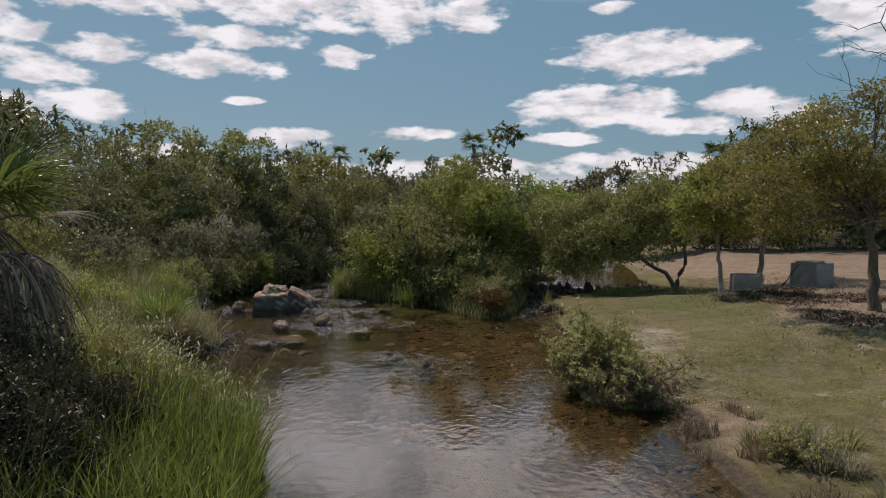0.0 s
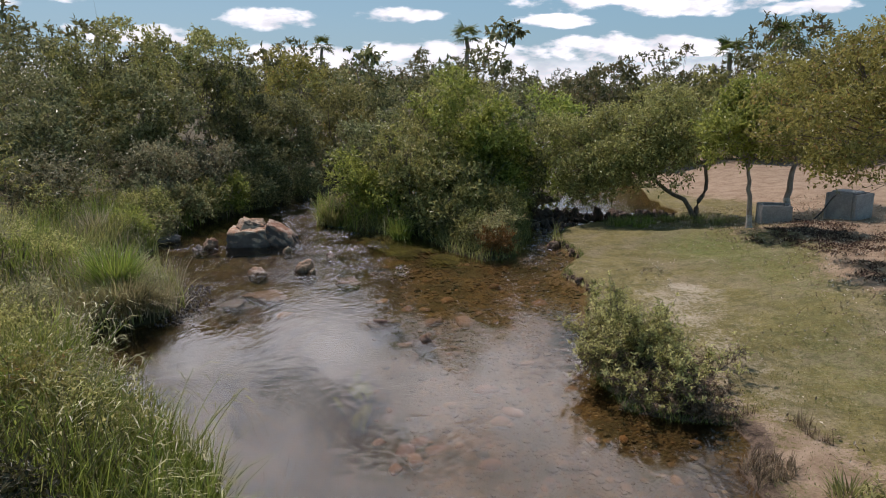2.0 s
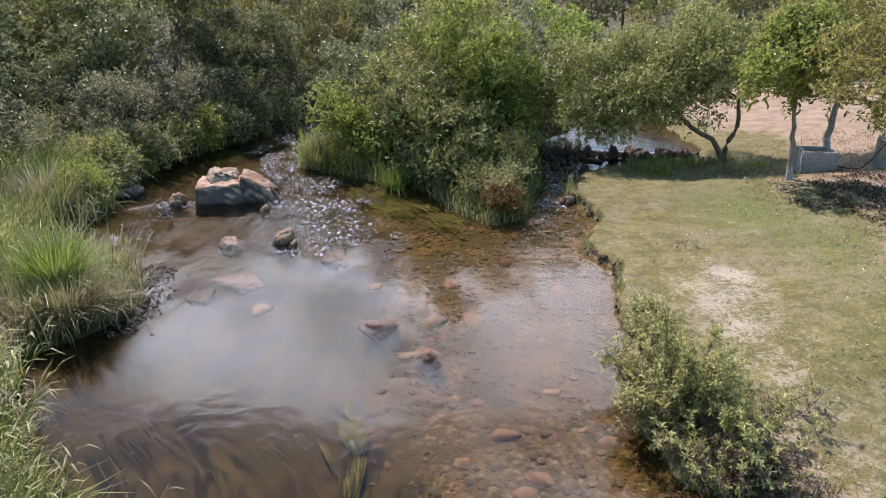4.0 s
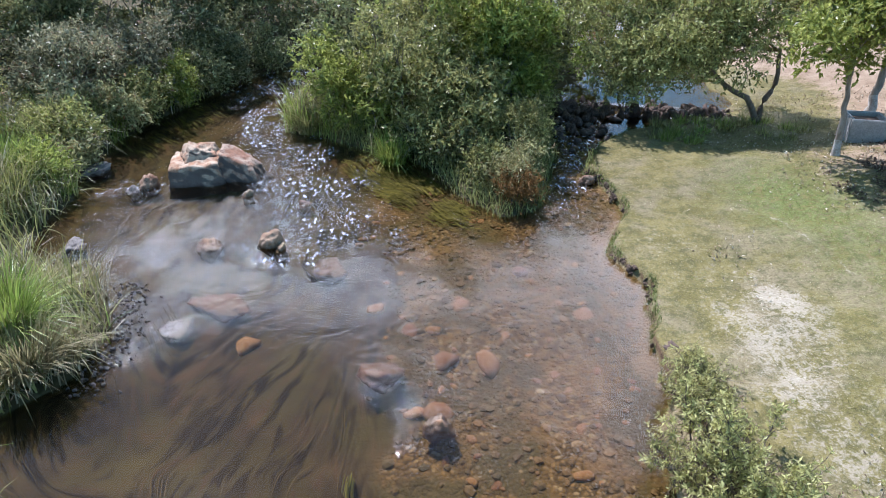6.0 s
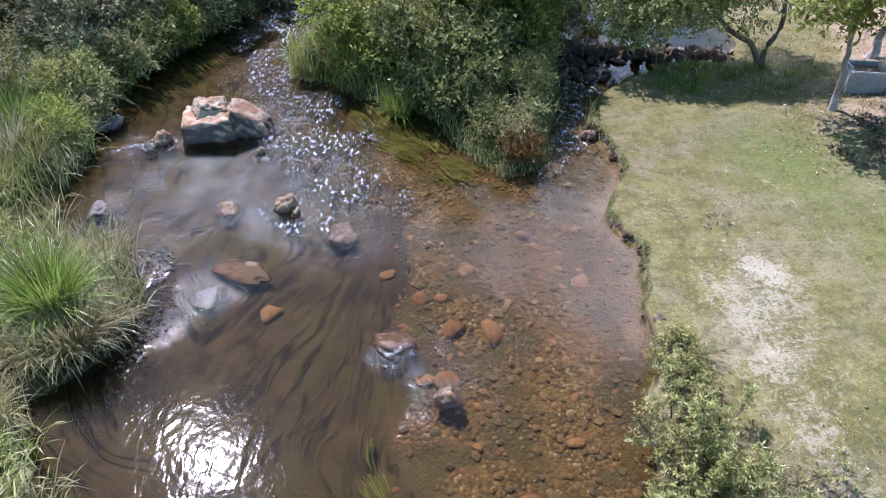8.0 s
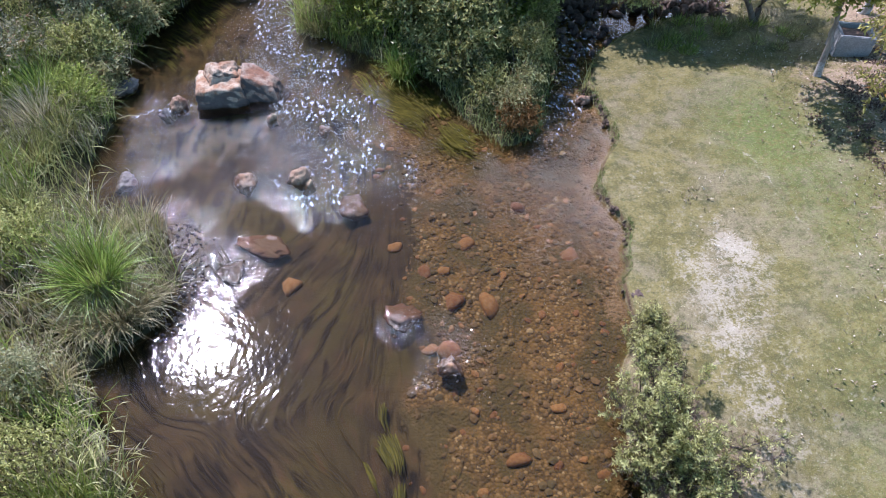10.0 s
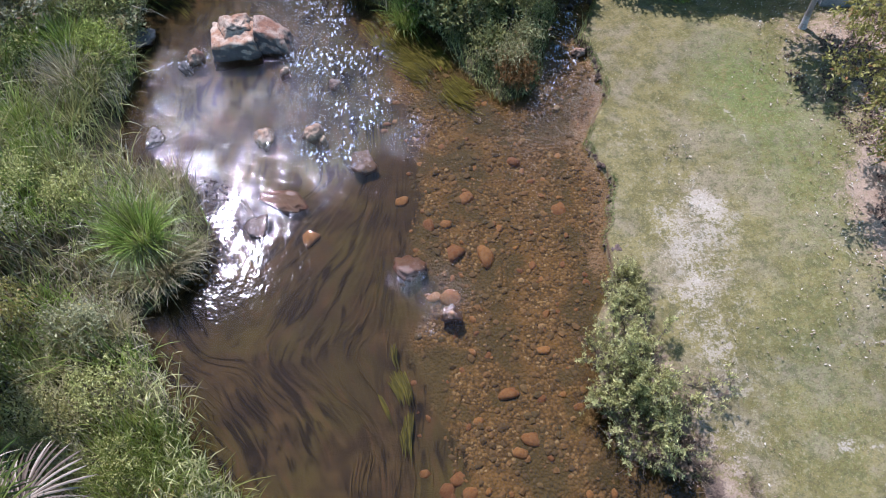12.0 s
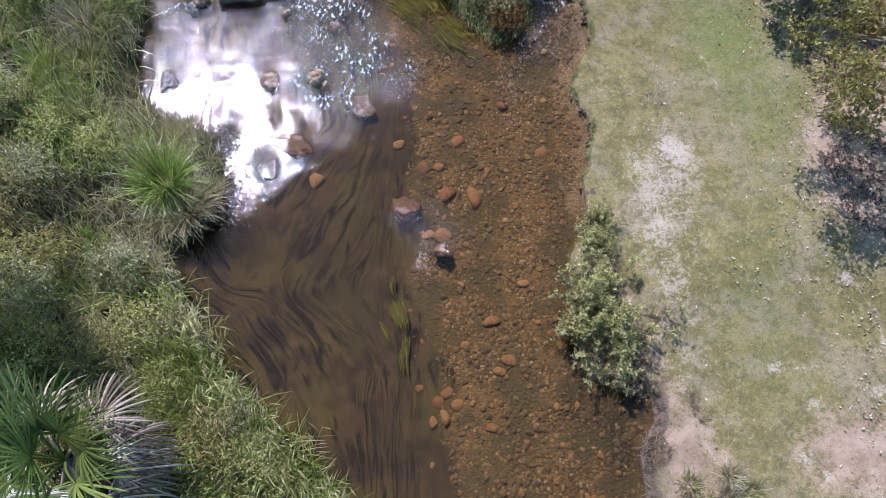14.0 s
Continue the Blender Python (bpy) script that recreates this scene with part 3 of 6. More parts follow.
    # the bed is darker in the inlet, the pool and beside the bush
    bed_dark = ellipse(X, Y, 2.35, 7.9, 0.35, 0.8) + 1.3 * ellipse(X, Y, 5.2, 22.3, 1.9, 2.0) + 0.6 * ellipse(X, Y, 1.75, 9.4, 0.25, 1.4)
    mud = sstep(-D, -0.42, -0.05) * (D > -0.1) * (X > 1.5) * sstep(-Y, -9.3, -8.6)
    add_float(me, "mud", np.clip(mud, 0, 1))
    add_float(me, "bed_dark", np.clip(bed_dark, 0, 1))
    add_float(me, "shelf", np.clip(0.75 * sstep(D, -0.8, -0.1) * (X > 1) * sstep(Y, 11.0, 12.0) * (Y < 17.5), 0, 1))
    return tagged(new("ground", me), "river bed of gravel and banks of worn turf", "ground", kind="structure")


def build_water():
    xs, ys = np.arange(-8, 9, 0.12), np.concatenate([np.arange(-15, 4, 0.5), np.arange(4, 30, 0.12), np.arange(30, 62, 0.6)])
    X, Y = np.meshgrid(xs, ys, indexing="ij")
    D = shore(X.ravel(), Y.ravel()).reshape(X.shape)
    Z = pool_rise(X, Y)
    n, m = X.shape
    idx = np.arange(n * m).reshape(n, m)
    faces = np.stack([idx[:-1, :-1], idx[1:, :-1], idx[1:, 1:], idx[:-1, 1:]], -1).reshape(-1, 4)
    keep = (D.ravel()[faces] < 0.2).any(1)
    faces = faces[keep]
    used, inv = np.unique(faces, return_inverse=True)
    me = mesh_of("water", np.stack([X, Y, Z], -1).reshape(-1, 3)[used], inv.reshape(faces.shape), M_WATER, True)
    rapid = 1.4 * ellipse(X, Y, -3.2, 20.3, 1.0, 3.0, 20) + 0.8 * ellipse(X, Y, -1.9, 15.9, 0.35, 1.7, 48) + 0.75 * ellipse(X, Y, -5.5, 17.0, 0.7, 0.4)
    rapid += 0.45 * ellipse(X, Y, -2.7, 14.9, 0.8, 0.4) + 0.5 * ellipse(X, Y, -0.4, 11.1, 0.4, 0.5) + 0.9 * ellipse(X, Y, 2.7, 19.0, 0.6, 1.2) + 0.5 * ellipse(X, Y, 2.1, 16.2, 0.5, 1.0)
    rapid += 0.35 * ellipse(X, Y, -4.2, 13.2, 0.6, 0.9) + 0.4 * ellipse(X, Y, -2.2, 14.3, 0.5, 0.4) + 0.22 * ellipse(X, Y, -0.9, 11.9, 0.4, 0.3) + 0.9 * ellipse(X, Y, -4.0, 24.0, 1.2, 1.2)
    rapid += 0.12 * ellipse(X, Y, 1.1, 13.0, 0.4, 3.0) + 0.22 * ellipse(X, Y, -2.4, 15.6, 1.0, 1.7, 30) + 0.2 * ellipse(X, Y, -5.2, 15.6, 0.6, 1.2) + 0.3 * ellipse(X, Y, -2.2, 17.0, 0.6, 2.0, 25)
    rapid += 0.4 * ellipse(X, Y, 2.15, 17.2, 0.5, 1.4) + 0.4 * ellipse(X, Y, -0.3, 11.0, 0.5, 0.45) + 0.1 * ellipse(X, Y, 1.3, 14.5, 0.8, 1.6)
    rapid += 0.05 * ellipse(X, Y, 5.2, 22.3, 1.9, 2.0) + 1.0 * ellipse(X, Y, 2.95, 20.0, 0.35, 0.9) + 0.4 * ellipse(X, Y, 2.6, 18.4, 0.4, 0.8)
    rapid += 0.3 * ellipse(X, Y, -2.2, 16.0, 1.3, 1.7, 10) + 0.25 * ellipse(X, Y, -5.3, 16.0, 0.9, 1.0) + 0.3 * ellipse(X, Y, -4.4, 12.9, 0.35, 1.2, 12) + 0.35 * ellipse(X, Y, -3.45, 12.9, 0.4, 0.35)
    rapid += 0.3 * ellipse(X, Y, -0.7, 11.95, 0.4, 0.3) + 0.12 * ellipse(X, Y, 0.2, 10.9, 0.4, 1.0)
    rapid *= 0.6 + 0.8 * lattice(X, Y, 0.3, 17)
    add_float(me, "rapid", np.clip(rapid, 0, 1).ravel()[used])
    return tagged(new("water", me), "shallow clear brown river water with ripples and glints", "water", kind="structure")


ground = build_ground()
water = build_water()


def ground_z(x, y):
    return float(height(np.array([x]), np.array([y]))[0])


# ---------------------------------------------------------------- plants
def tube(pts, radii, sides=7):
    """Tapered tube along a line of points: verts, quads."""
    pts, radii = np.asarray(pts, float), np.asarray(radii, float)
    tang = unit(np.gradient(pts, axis=0))
    ref = np.where(np.abs(tang[:, 2:3]) > 0.9, np.array([[1.0, 0, 0]]), np.array([[0, 0, 1.0]]))
    u = unit(np.cross(tang, ref))
    v = np.cross(tang, u)
    a = np.arange(sides) * 2 * np.pi / sides
    ring = pts[:, None] + radii[:, None, None] * (np.cos(a)[None, :, None] * u[:, None] + np.sin(a)[None, :, None] * v[:, None])
    k = len(pts)
    i, j = np.meshgrid(np.arange(k - 1), np.arange(sides), indexing="ij")
    q = np.stack([i * sides + j, i * sides + (j + 1) % sides, (i + 1) * sides + (j + 1) % sides, (i + 1) * sides + j], -1).reshape(-1, 4)
    return ring.reshape(-1, 3), q


def merge(pieces):
    vs, fs, o = [], [], 0
    for v, f in pieces:
        vs.append(v)
        fs.append(np.asarray(f) + o)
        o += len(v)
    return np.concatenate(vs), np.concatenate(fs)


def bend(a, b, rng, amount=0.15, k=6):
    """A crooked line from a to b that rises first and then spreads."""
    a, b = np.asarray(a, float), np.asarray(b, float)
    t = np.linspace(0, 1, k)[:, None]
    L = np.linalg.norm(b - a)
    side = rng.normal(0, amount * L, 3)
    p = a + (b - a) * t + side * (t * (1 - t)) * 1.6
    p[1:-1] += rng.normal(0, 0.02 * L, (k - 2, 3))
    return p


def leaf_cloud(C, R, sprigs, rng, leaf=0.09, wide=0.4, per=7, squash=0.85, droop=0.1, up=0.5, twig=0.22):
    """Leaves set in sprigs on the outside of clumps: verts, triangles."""
    C, R = np.asarray(C, float), np.asarray(R, float)
    pick = rng.choice(len(C), sprigs, p=R ** 2 / (R ** 2).sum())
    d = unit(rng.normal(0, 1, (sprigs, 3)))
    d[:, 2] = np.where(rng.random(sprigs) < 0.35, np.abs(d[:, 2]), d[:, 2])
    base = C[pick] + d * (R[pick] * (0.45 + 0.6 * rng.random(sprigs) ** 0.6))[:, None] * [1, 1, squash]
    axis_ = unit(d * 0.8 + rng.normal(0, 0.55, (sprigs, 3)) + [0, 0, 0.25 - droop])
    n = sprigs * per
    s = np.tile(np.arange(per), sprigs)
    ax = np.repeat(axis_, per, 0)
    P = np.repeat(base, per, 0) + ax * (s / per * twig)[:, None] * rng.uniform(0.7, 1.3, (n, 1))
    out = unit(rng.normal(0, 1, (n, 3)) + ax * 0.7 + [0, 0, -droop])
    nr = unit(rng.normal(0, 0.55, (n, 3)) + [0, 0, up] + np.repeat(d, per, 0) * 0.5)
    side = unit(np.cross(out, nr))
    nr = np.cross(side, out)
    L = leaf * rng.uniform(0.6, 1.3, (n, 1))
    W = L * wide
    v = np.stack([P, P + out * L * 0.42 + side * W * 0.5 + nr * L * 0.09, P + out * L - nr * L * 0.08, P + out * L * 0.42 - side * W * 0.5 + nr * L * 0.09], 1).reshape(-1, 3)
    o = np.arange(n)[:, None] * 4
    return v, np.concatenate([o + [0, 1, 2], o + [0, 2, 3]], 1).reshape(-1, 3)


def clumps_in(rng, centre, radii, count, size, hollow=0.45, floor=None):
    d = unit(rng.normal(0, 1, (count, 3)))
    r = hollow + (1 - hollow) * rng.random(count) ** 0.5
    C = np.asarray(centre) + d * r[:, None] * np.asarray(radii) * rng.uniform(0.8, 1.12, (count, 1))
    if floor is not None:
        C[:, 2] = np.maximum(C[:, 2], floor + 0.1 * rng.random(count))
    return C, size * rng.uniform(0.6, 1.25, count)


def tree(name, at, trunk, girth, blobs, sprigs, leaf, mats, label, category, seed, group="", limbs=6, wide=0.42, paint=None, clump=0.5, count=26, droop=0.1, per=7, turn=0.0, twigs=2):
    """trunk: list of lines, each a list of points from the base; blobs: (centre, radii) of the crown, all from the base."""
    rng = np.random.default_rng(seed)
    top = root(name, at, label, category, group, turn)
    ends = []
    for i, line in enumerate(trunk):
        p = np.asarray(line, float)
        t = np.linspace(0, len(p) - 1, 9)
        q = np.stack([np.interp(t, np.arange(len(p)), p[:, k]) for k in range(3)], -1)
        q[1:-1] += rng.normal(0, girth * 0.18, (7, 3))
        r = girth * np.linspace(1.0, 0.55, 9)
        r[0] *= 1.35
        part("trunk", mesh_of("trunk", *tube(q, r, 9), mats[0], True), top)
        ends.append((q[-1], r[-1]))
        if paint:
            k = 4 if paint == 1 else 3
            part("painted_band", mesh_of("painted_band", *tube(q[:k], r[:k] * 1.03 + 0.003, 9), M_LIMEWASH, True), top, "flaking white limewash on the foot of the trunk")
    C, R = [], []
    for c, rad in blobs:
        a, b = clumps_in(rng, c, rad, max(6, count // len(blobs)), clump)
        C.append(a)
        R.append(b)
    C, R = np.concatenate(C), np.concatenate(R)
    order = rng.permutation(len(C))
    for i in range(limbs):
        e, er = ends[i % len(ends)]
        pieces, targets = [], C[order[i::limbs]]
        hub = e + (targets.mean(0) - e) * 0.55
        line = bend(e - [0, 0, 0.06], hub, rng, 0.12)
        pieces.append(tube(line, np.linspace(er * 0.7, er * 0.36, len(line)), 6))
        for c in targets:
            s = line[rng.integers(2, len(line))]
            b = bend(s, c, rng, 0.12, 5)
            pieces.append(tube(b, np.linspace(er * 0.33, 0.006, 5), 5))
            for _ in range(twigs):
                e2 = c + rng.normal(0, 0.3, 3) * clump * 1.4
                pieces.append(tube(bend(b[3], e2, rng, 0.1, 4), np.linspace(0.012, 0.003, 4), 4))
        part("limb", mesh_of("limb", *merge(pieces), mats[0], True), top)
    part("crown", mesh_of("crown", *leaf_cloud(C, R, sprigs, rng, leaf, wide, per=per, droop=droop), mats[1]), top)
    return top


def bush(name, at, blobs, sprigs, leaf, mat, label, seed, stems=9, clump=0.3, count=24, wide=0.42, category="bush", group="", droop=0.0, per=7, twig=0.2, twigs=6):
    """A many-stemmed shrub; blobs (centre, radii) from its base."""
    rng = np.random.default_rng(seed)
    top = root(name, at, label, category, group)
    C, R = [], []
    for c, rad in blobs:
        a, b = clumps_in(rng, c, rad, max(5, count // len(blobs)), clump, floor=0.08)
        C.append(a)
        R.append(b)
    C, R = np.concatenate(C), np.concatenate(R)
    for c in C[rng.permutation(len(C))[:stems]]:
        foot = np.array([c[0] * 0.35, c[1] * 0.35, -0.08]) + rng.normal(0, 0.05, 3) * [1, 1, 0]
        line = bend(foot, c, rng, 0.1, 7)
        pieces = [tube(line, np.linspace(0.022, 0.005, 7), 5)]
        for _ in range(twigs):
            pieces.append(tube(bend(line[rng.integers(3, 7)], c + rng.normal(0, 0.8, 3) * clump, rng, 0.1, 4), np.linspace(0.008, 0.002, 4), 4))
        part("stem", mesh_of("stem", *merge(pieces), M_TWIG, True), top)
    part("foliage", mesh_of("foliage", *leaf_cloud(C, R, sprigs, rng, leaf, wide, droop=droop, per=per, twig=twig), mat), top)
    return top


def rosettes(P, A, rng, leaf, wide=0.32, per=8):
    """A whorl of leaves round each shoot tip at P that points along A: verts, triangles."""
    n = len(P) * per
    ax = np.repeat(unit(A), per, 0)
    ref = unit(np.cross(ax, unit(rng.normal(0, 1, (len(P), 3)))[np.repeat(np.arange(len(P)), per)]))
    oth = np.cross(ax, ref)
    a = np.tile(np.arange(per) * 2.4, len(P)) + rng.normal(0, 0.25, n)
    lift = rng.uniform(0.05, 0.9, n)
    out = unit((np.cos(a)[:, None] * ref + np.sin(a)[:, None] * oth) + ax * lift[:, None])
    base = np.repeat(P, per, 0) - ax * (0.05 * rng.random((n, 1)))
    side = unit(np.cross(out, ax))
    nr = np.cross(side, out)
    L = leaf * rng.uniform(0.6, 1.25, (n, 1))
    W = L * wide
    v = np.stack([base, base + out * L * 0.5 + side * W * 0.5 + nr * L * 0.1, base + out * L, base + out * L * 0.5 - side * W * 0.5 + nr * L * 0.1], 1).reshape(-1, 3)
    o = np.arange(n)[:, None] * 4
    return v, np.concatenate([o + [0, 1, 2], o + [0, 2, 3]], 1).reshape(-1, 3)


def shoot_bush(name, at, radii, stems, twigs, leaf, mats, label, seed, arms=(), category="bush", group=""):
    """A straggling shrub: arching stems from a few feet, twigs off them, and a whorl of leaves on every tip. mats: fresh and withered leaf."""
    rng = np.random.default_rng(seed)
    top = root(name, at, label, category, group)
    tips, ways, dry, dways = [], [], [], []
    ends = [np.array(a, float) for a in arms]
    while len(ends) < stems:
        d = rng.normal(0, 1, 3)
        d = d / np.linalg.norm(d) * rng.random() ** 0.4
        ends.append(np.array([d[0] * radii[0], d[1] * radii[1], (0.3 + 0.7 * abs(d[2])) * radii[2] * rng.uniform(0.65, 1.1) * (1 - 0.35 * (d[0] ** 2 + d[1] ** 2))]))
    for i, e in enumerate(ends):
        foot = np.array([e[0] * 0.3, e[1] * 0.42, -0.06]) + rng.normal(0, 0.06, 3) * [1, 1, 0]
        line = bend(foot, e, rng, 0.16, 8)
        pieces = [tube(line, np.linspace(0.013, 0.003, 8), 5)]
        for k in range(twigs):
            b = line[int(rng.integers(2, 8))]
            out = unit(rng.normal(0, 1, 3) + [e[0] * 0.6, e[1] * 0.6, 0.7])
            t = b + out * rng.uniform(0.08, 0.26)
            t[2] = max(t[2], 0.03)
            pieces.append(tube(bend(b, t, rng, 0.12, 3), np.linspace(0.004, 0.0015, 3), 3))
            low = t[2] < 0.45 * radii[2] and rng.random() < 0.55
            (dry if low else tips).append(t)
            (dways if low else ways).append(out)
            if not low:
                tips.append((b + t) / 2)
                ways.append(unit(out + rng.normal(0, 0.5, 3)))
        part("stem", mesh_of("stem", *merge(pieces), M_TWIG, True), top)
    part("foliage", mesh_of("foliage", *rosettes(np.array(tips), np.array(ways), rng, leaf), mats[0]), top)
    if dry:
        part("withered_foliage", mesh_of("withered_foliage", *rosettes(np.array(dry), np.array(dways), rng, leaf * 0.8, 0.3, 6), mats[1]), top, "withered brown leaves low on the stems")
    return top


def blades(P, rng, tall, wide, lean=0.5, segs=3, curl=0.6, direction=None):
    """Grass blades that bow over from their feet at P: verts, quads (the tip a narrow quad)."""
    n = len(P)
    tall = np.asarray(tall) * rng.uniform(0.55, 1.25, n)
    ang = rng.uniform(0, 2 * np.pi, n)
    out = np.stack([np.cos(ang), np.sin(ang), np.zeros(n)], -1)
    if direction is not None:
        out = unit(out * 0.7 + direction)
    side = np.stack([-out[:, 1], out[:, 0], np.zeros(n)], -1)
    turn = rng.normal(0, 0.6, n)[:, None]
    side = unit(side * np.cos(turn) + out * np.sin(turn))
    ln = np.abs(rng.normal(0, lean, n)) * 0.6 + 0.1
    V = []
    for k in range(segs + 1):
        t = k / segs
        a = ln * (0.35 + curl * 1.6 * t)
        V.append((P + out * (np.sin(a) * tall * t)[:, None] + np.array([0, 0, 1.0]) * (np.cos(np.minimum(a, 2.2)) * tall * t)[:, None],
                  np.asarray(wide) * (1 - t) ** 0.7 * 0.5 + 0.0006))
    ring = []
    for c, wd in V:
        wd = np.broadcast_to(wd, (n,))[:, None]
        ring += [c - side * wd, c + side * wd]
    v = np.stack(ring, 1).reshape(-1, 3)
    o = np.arange(n)[:, None] * (2 * (segs + 1))
    q = [o + [2 * k, 2 * k + 1, 2 * k + 3, 2 * k + 2] for k in range(segs)]
    return v, np.stack(q, 1).reshape(-1, 4)


def on_ground(x, y, lift=-0.015):
    return np.stack([x, y, height(x, y) + lift], -1)


def tussock(at, mat, label, seed, n=420, spread=0.16, tall=0.7, wide=0.018, lean=0.75, name="grass_tussock"):
    rng = np.random.default_rng(seed)
    top = root(name, (at[0], at[1], ground_z(*at)), label, "grass", "grass tussocks on the bank")
    for k in range(4):
        m_ = max(8, n // 4)
        a, r = rng.uniform(0, 2 * np.pi / 4, m_) + k * np.pi / 2, spread * np.sqrt(rng.random(m_))
        P = np.stack([np.cos(a) * r, np.sin(a) * r, np.full(m_, -0.03)], -1)
        d = np.stack([np.cos(a), np.sin(a), np.zeros(m_)], -1)
        part("tuft", mesh_of("tuft", *blades(P, rng, tall, wide, lean, 4, 0.7, d), mat), top)
    return top


# ---- the trees on the lawn
LEAN_B = ground_z(6.95, 17.0)
tree("tree", (6.65, 19.35, ground_z(6.65, 19.35)), [[(0, 0, -0.1), (-0.25, 0.05, 0.45), (-0.9, 0.1, 0.8), (-1.3, 0.2, 1.25)], [(0.02, 0.05, -0.1), (0.05, 0.1, 0.4), (0.3, 0.2, 0.8), (0.25, 0.3, 1.45)]],
     0.07, [((-1.75, 0.7, 1.75), (1.5, 1.3, 1.05)), ((-0.2, 0.9, 2.2), (1.35, 1.3, 0.85)), ((-2.4, 1.6, 1.6), (1.3, 1.2, 1.2)), ((-2.3, 0.3, 1.15), (1.2, 0.9, 0.55))], 6800, 0.09, (M_BARK, M_LEAF_OLIVE),
     "spreading olive-green tree with two leaning trunks beside the pool", "tree", 11, "trees on the lawn", 8, clump=0.5, count=52)
tree("tree", (6.95, 17.0, LEAN_B), [[(0, 0, -0.1), (-0.06, 0.02, 0.7), (-0.14, 0.05, 1.35)]], 0.065,
     [((-0.5, 0.05, 2.3), (0.85, 0.8, 0.7)), ((-0.15, 0.1, 2.6), (0.5, 0.5, 0.5))], 1500, 0.1, (M_BARK_PALE, M_LEAF_BRIGHT),
     "small bright green tree with a whitewashed trunk foot", "tree", 12, "trees on the lawn", 5, wide=0.5, paint=2, clump=0.36, count=26)
tree("tree", (8.95, 19.4, ground_z(8.95, 19.4)), [[(0, 0, -0.1), (0.1, 0.05, 0.8), (0.25, 0.1, 1.6)]], 0.09,
     [((0.3, 0.2, 2.9), (1.7, 1.5, 1.1)), ((-0.5, 0.0, 2.4), (1.0, 0.9, 0.7))], 3600, 0.085, (M_BARK_PALE, M_LEAF_YELLOW),
     "leafy yellow-green tree with a whitewashed trunk foot", "tree", 13, "trees on the lawn", 6, paint=2, clump=0.48, count=36)
tree("tree", (8.15, 12.9, ground_z(8.15, 12.9)), [[(0, 0, -0.1), (0.02, 0, 0.7), (-0.08, 0.05, 1.5)]], 0.12,
     [((-1.7, 0.2, 2.25), (1.45, 1.6, 0.9)), ((-0.3, 0.3, 3.1), (1.7, 1.6, 0.95)), ((0.8, 0.0, 2.6), (1.5, 1.4, 1.2))], 4200, 0.08, (M_BARK, M_LEAF_YELLOW),
     "broad yellowing tree with thin drooping twigs over bare earth", "tree", 14, "trees on the lawn", 8, clump=0.3, count=80, droop=0.35)

tree("tree", (-7.6, 10.8, ground_z(-7.6, 10.8)), [[(0, 0, -0.1), (0.05, 0.02, 1.2), (0.1, 0.05, 2.2)]], 0.07, [((0.1, 0, 3.0), (0.95, 0.9, 0.8))], 1100, 0.14, (M_BARK, M_LEAF_DARK),
     "slender broad-leaved tree behind the palm", "tree", 15, limbs=5, clump=0.36, count=22)

# ---- the island thicket
ISLE = "green shrub of the thicket on the island"
for i, (x, y, rx, rz, top, mat, leaf, sprigs) in enumerate([
        (-1.6, 19.9, 1.05, 0.9, 1.9, M_LEAF_BRIGHT, 0.085, 1500), (-0.5, 19.3, 1.1, 1.0, 2.4, M_LEAF_OLIVE, 0.08, 1700), (0.3, 18.3, 0.9, 0.75, 1.6, M_LEAF_OLIVE, 0.085, 1300),
        (0.6, 20.0, 1.2, 1.2, 3.4, M_LEAF_BRIGHT, 0.095, 1800), (1.4, 19.7, 0.85, 1.0, 2.6, M_LEAF_BRIGHT, 0.1, 1500), (1.95, 21.5, 1.0, 1.1, 3.1, M_LEAF_DARK, 0.1, 1600),
        (0.0, 21.6, 1.3, 1.2, 3.0, M_LEAF_OLIVE, 0.09, 1500), (-1.6, 21.8, 1.2, 1.1, 2.6, M_LEAF_DARK, 0.09, 1400), (3.1, 23.4, 1.3, 1.2, 3.3, M_LEAF_BRIGHT, 0.1, 1500),
        (1.0, 24.0, 1.4, 1.3, 3.2, M_LEAF_OLIVE, 0.1, 1300), (2.0, 20.4, 0.6, 0.8, 2.0, M_LEAF_OLIVE, 0.09, 900)]):
    h = max(top - rz * 0.9, 0.3)
    bush("shrub", (x, y, ground_z(x, y)), [((0, 0, h), (rx, rx, rz)), ((0, -0.15, h * 0.45), (rx * 0.95, rx * 0.9, h * 0.5))], int(sprigs * 0.9), leaf * 1.22, mat, ISLE, 40 + i, group="island thicket", clump=0.34, count=34)
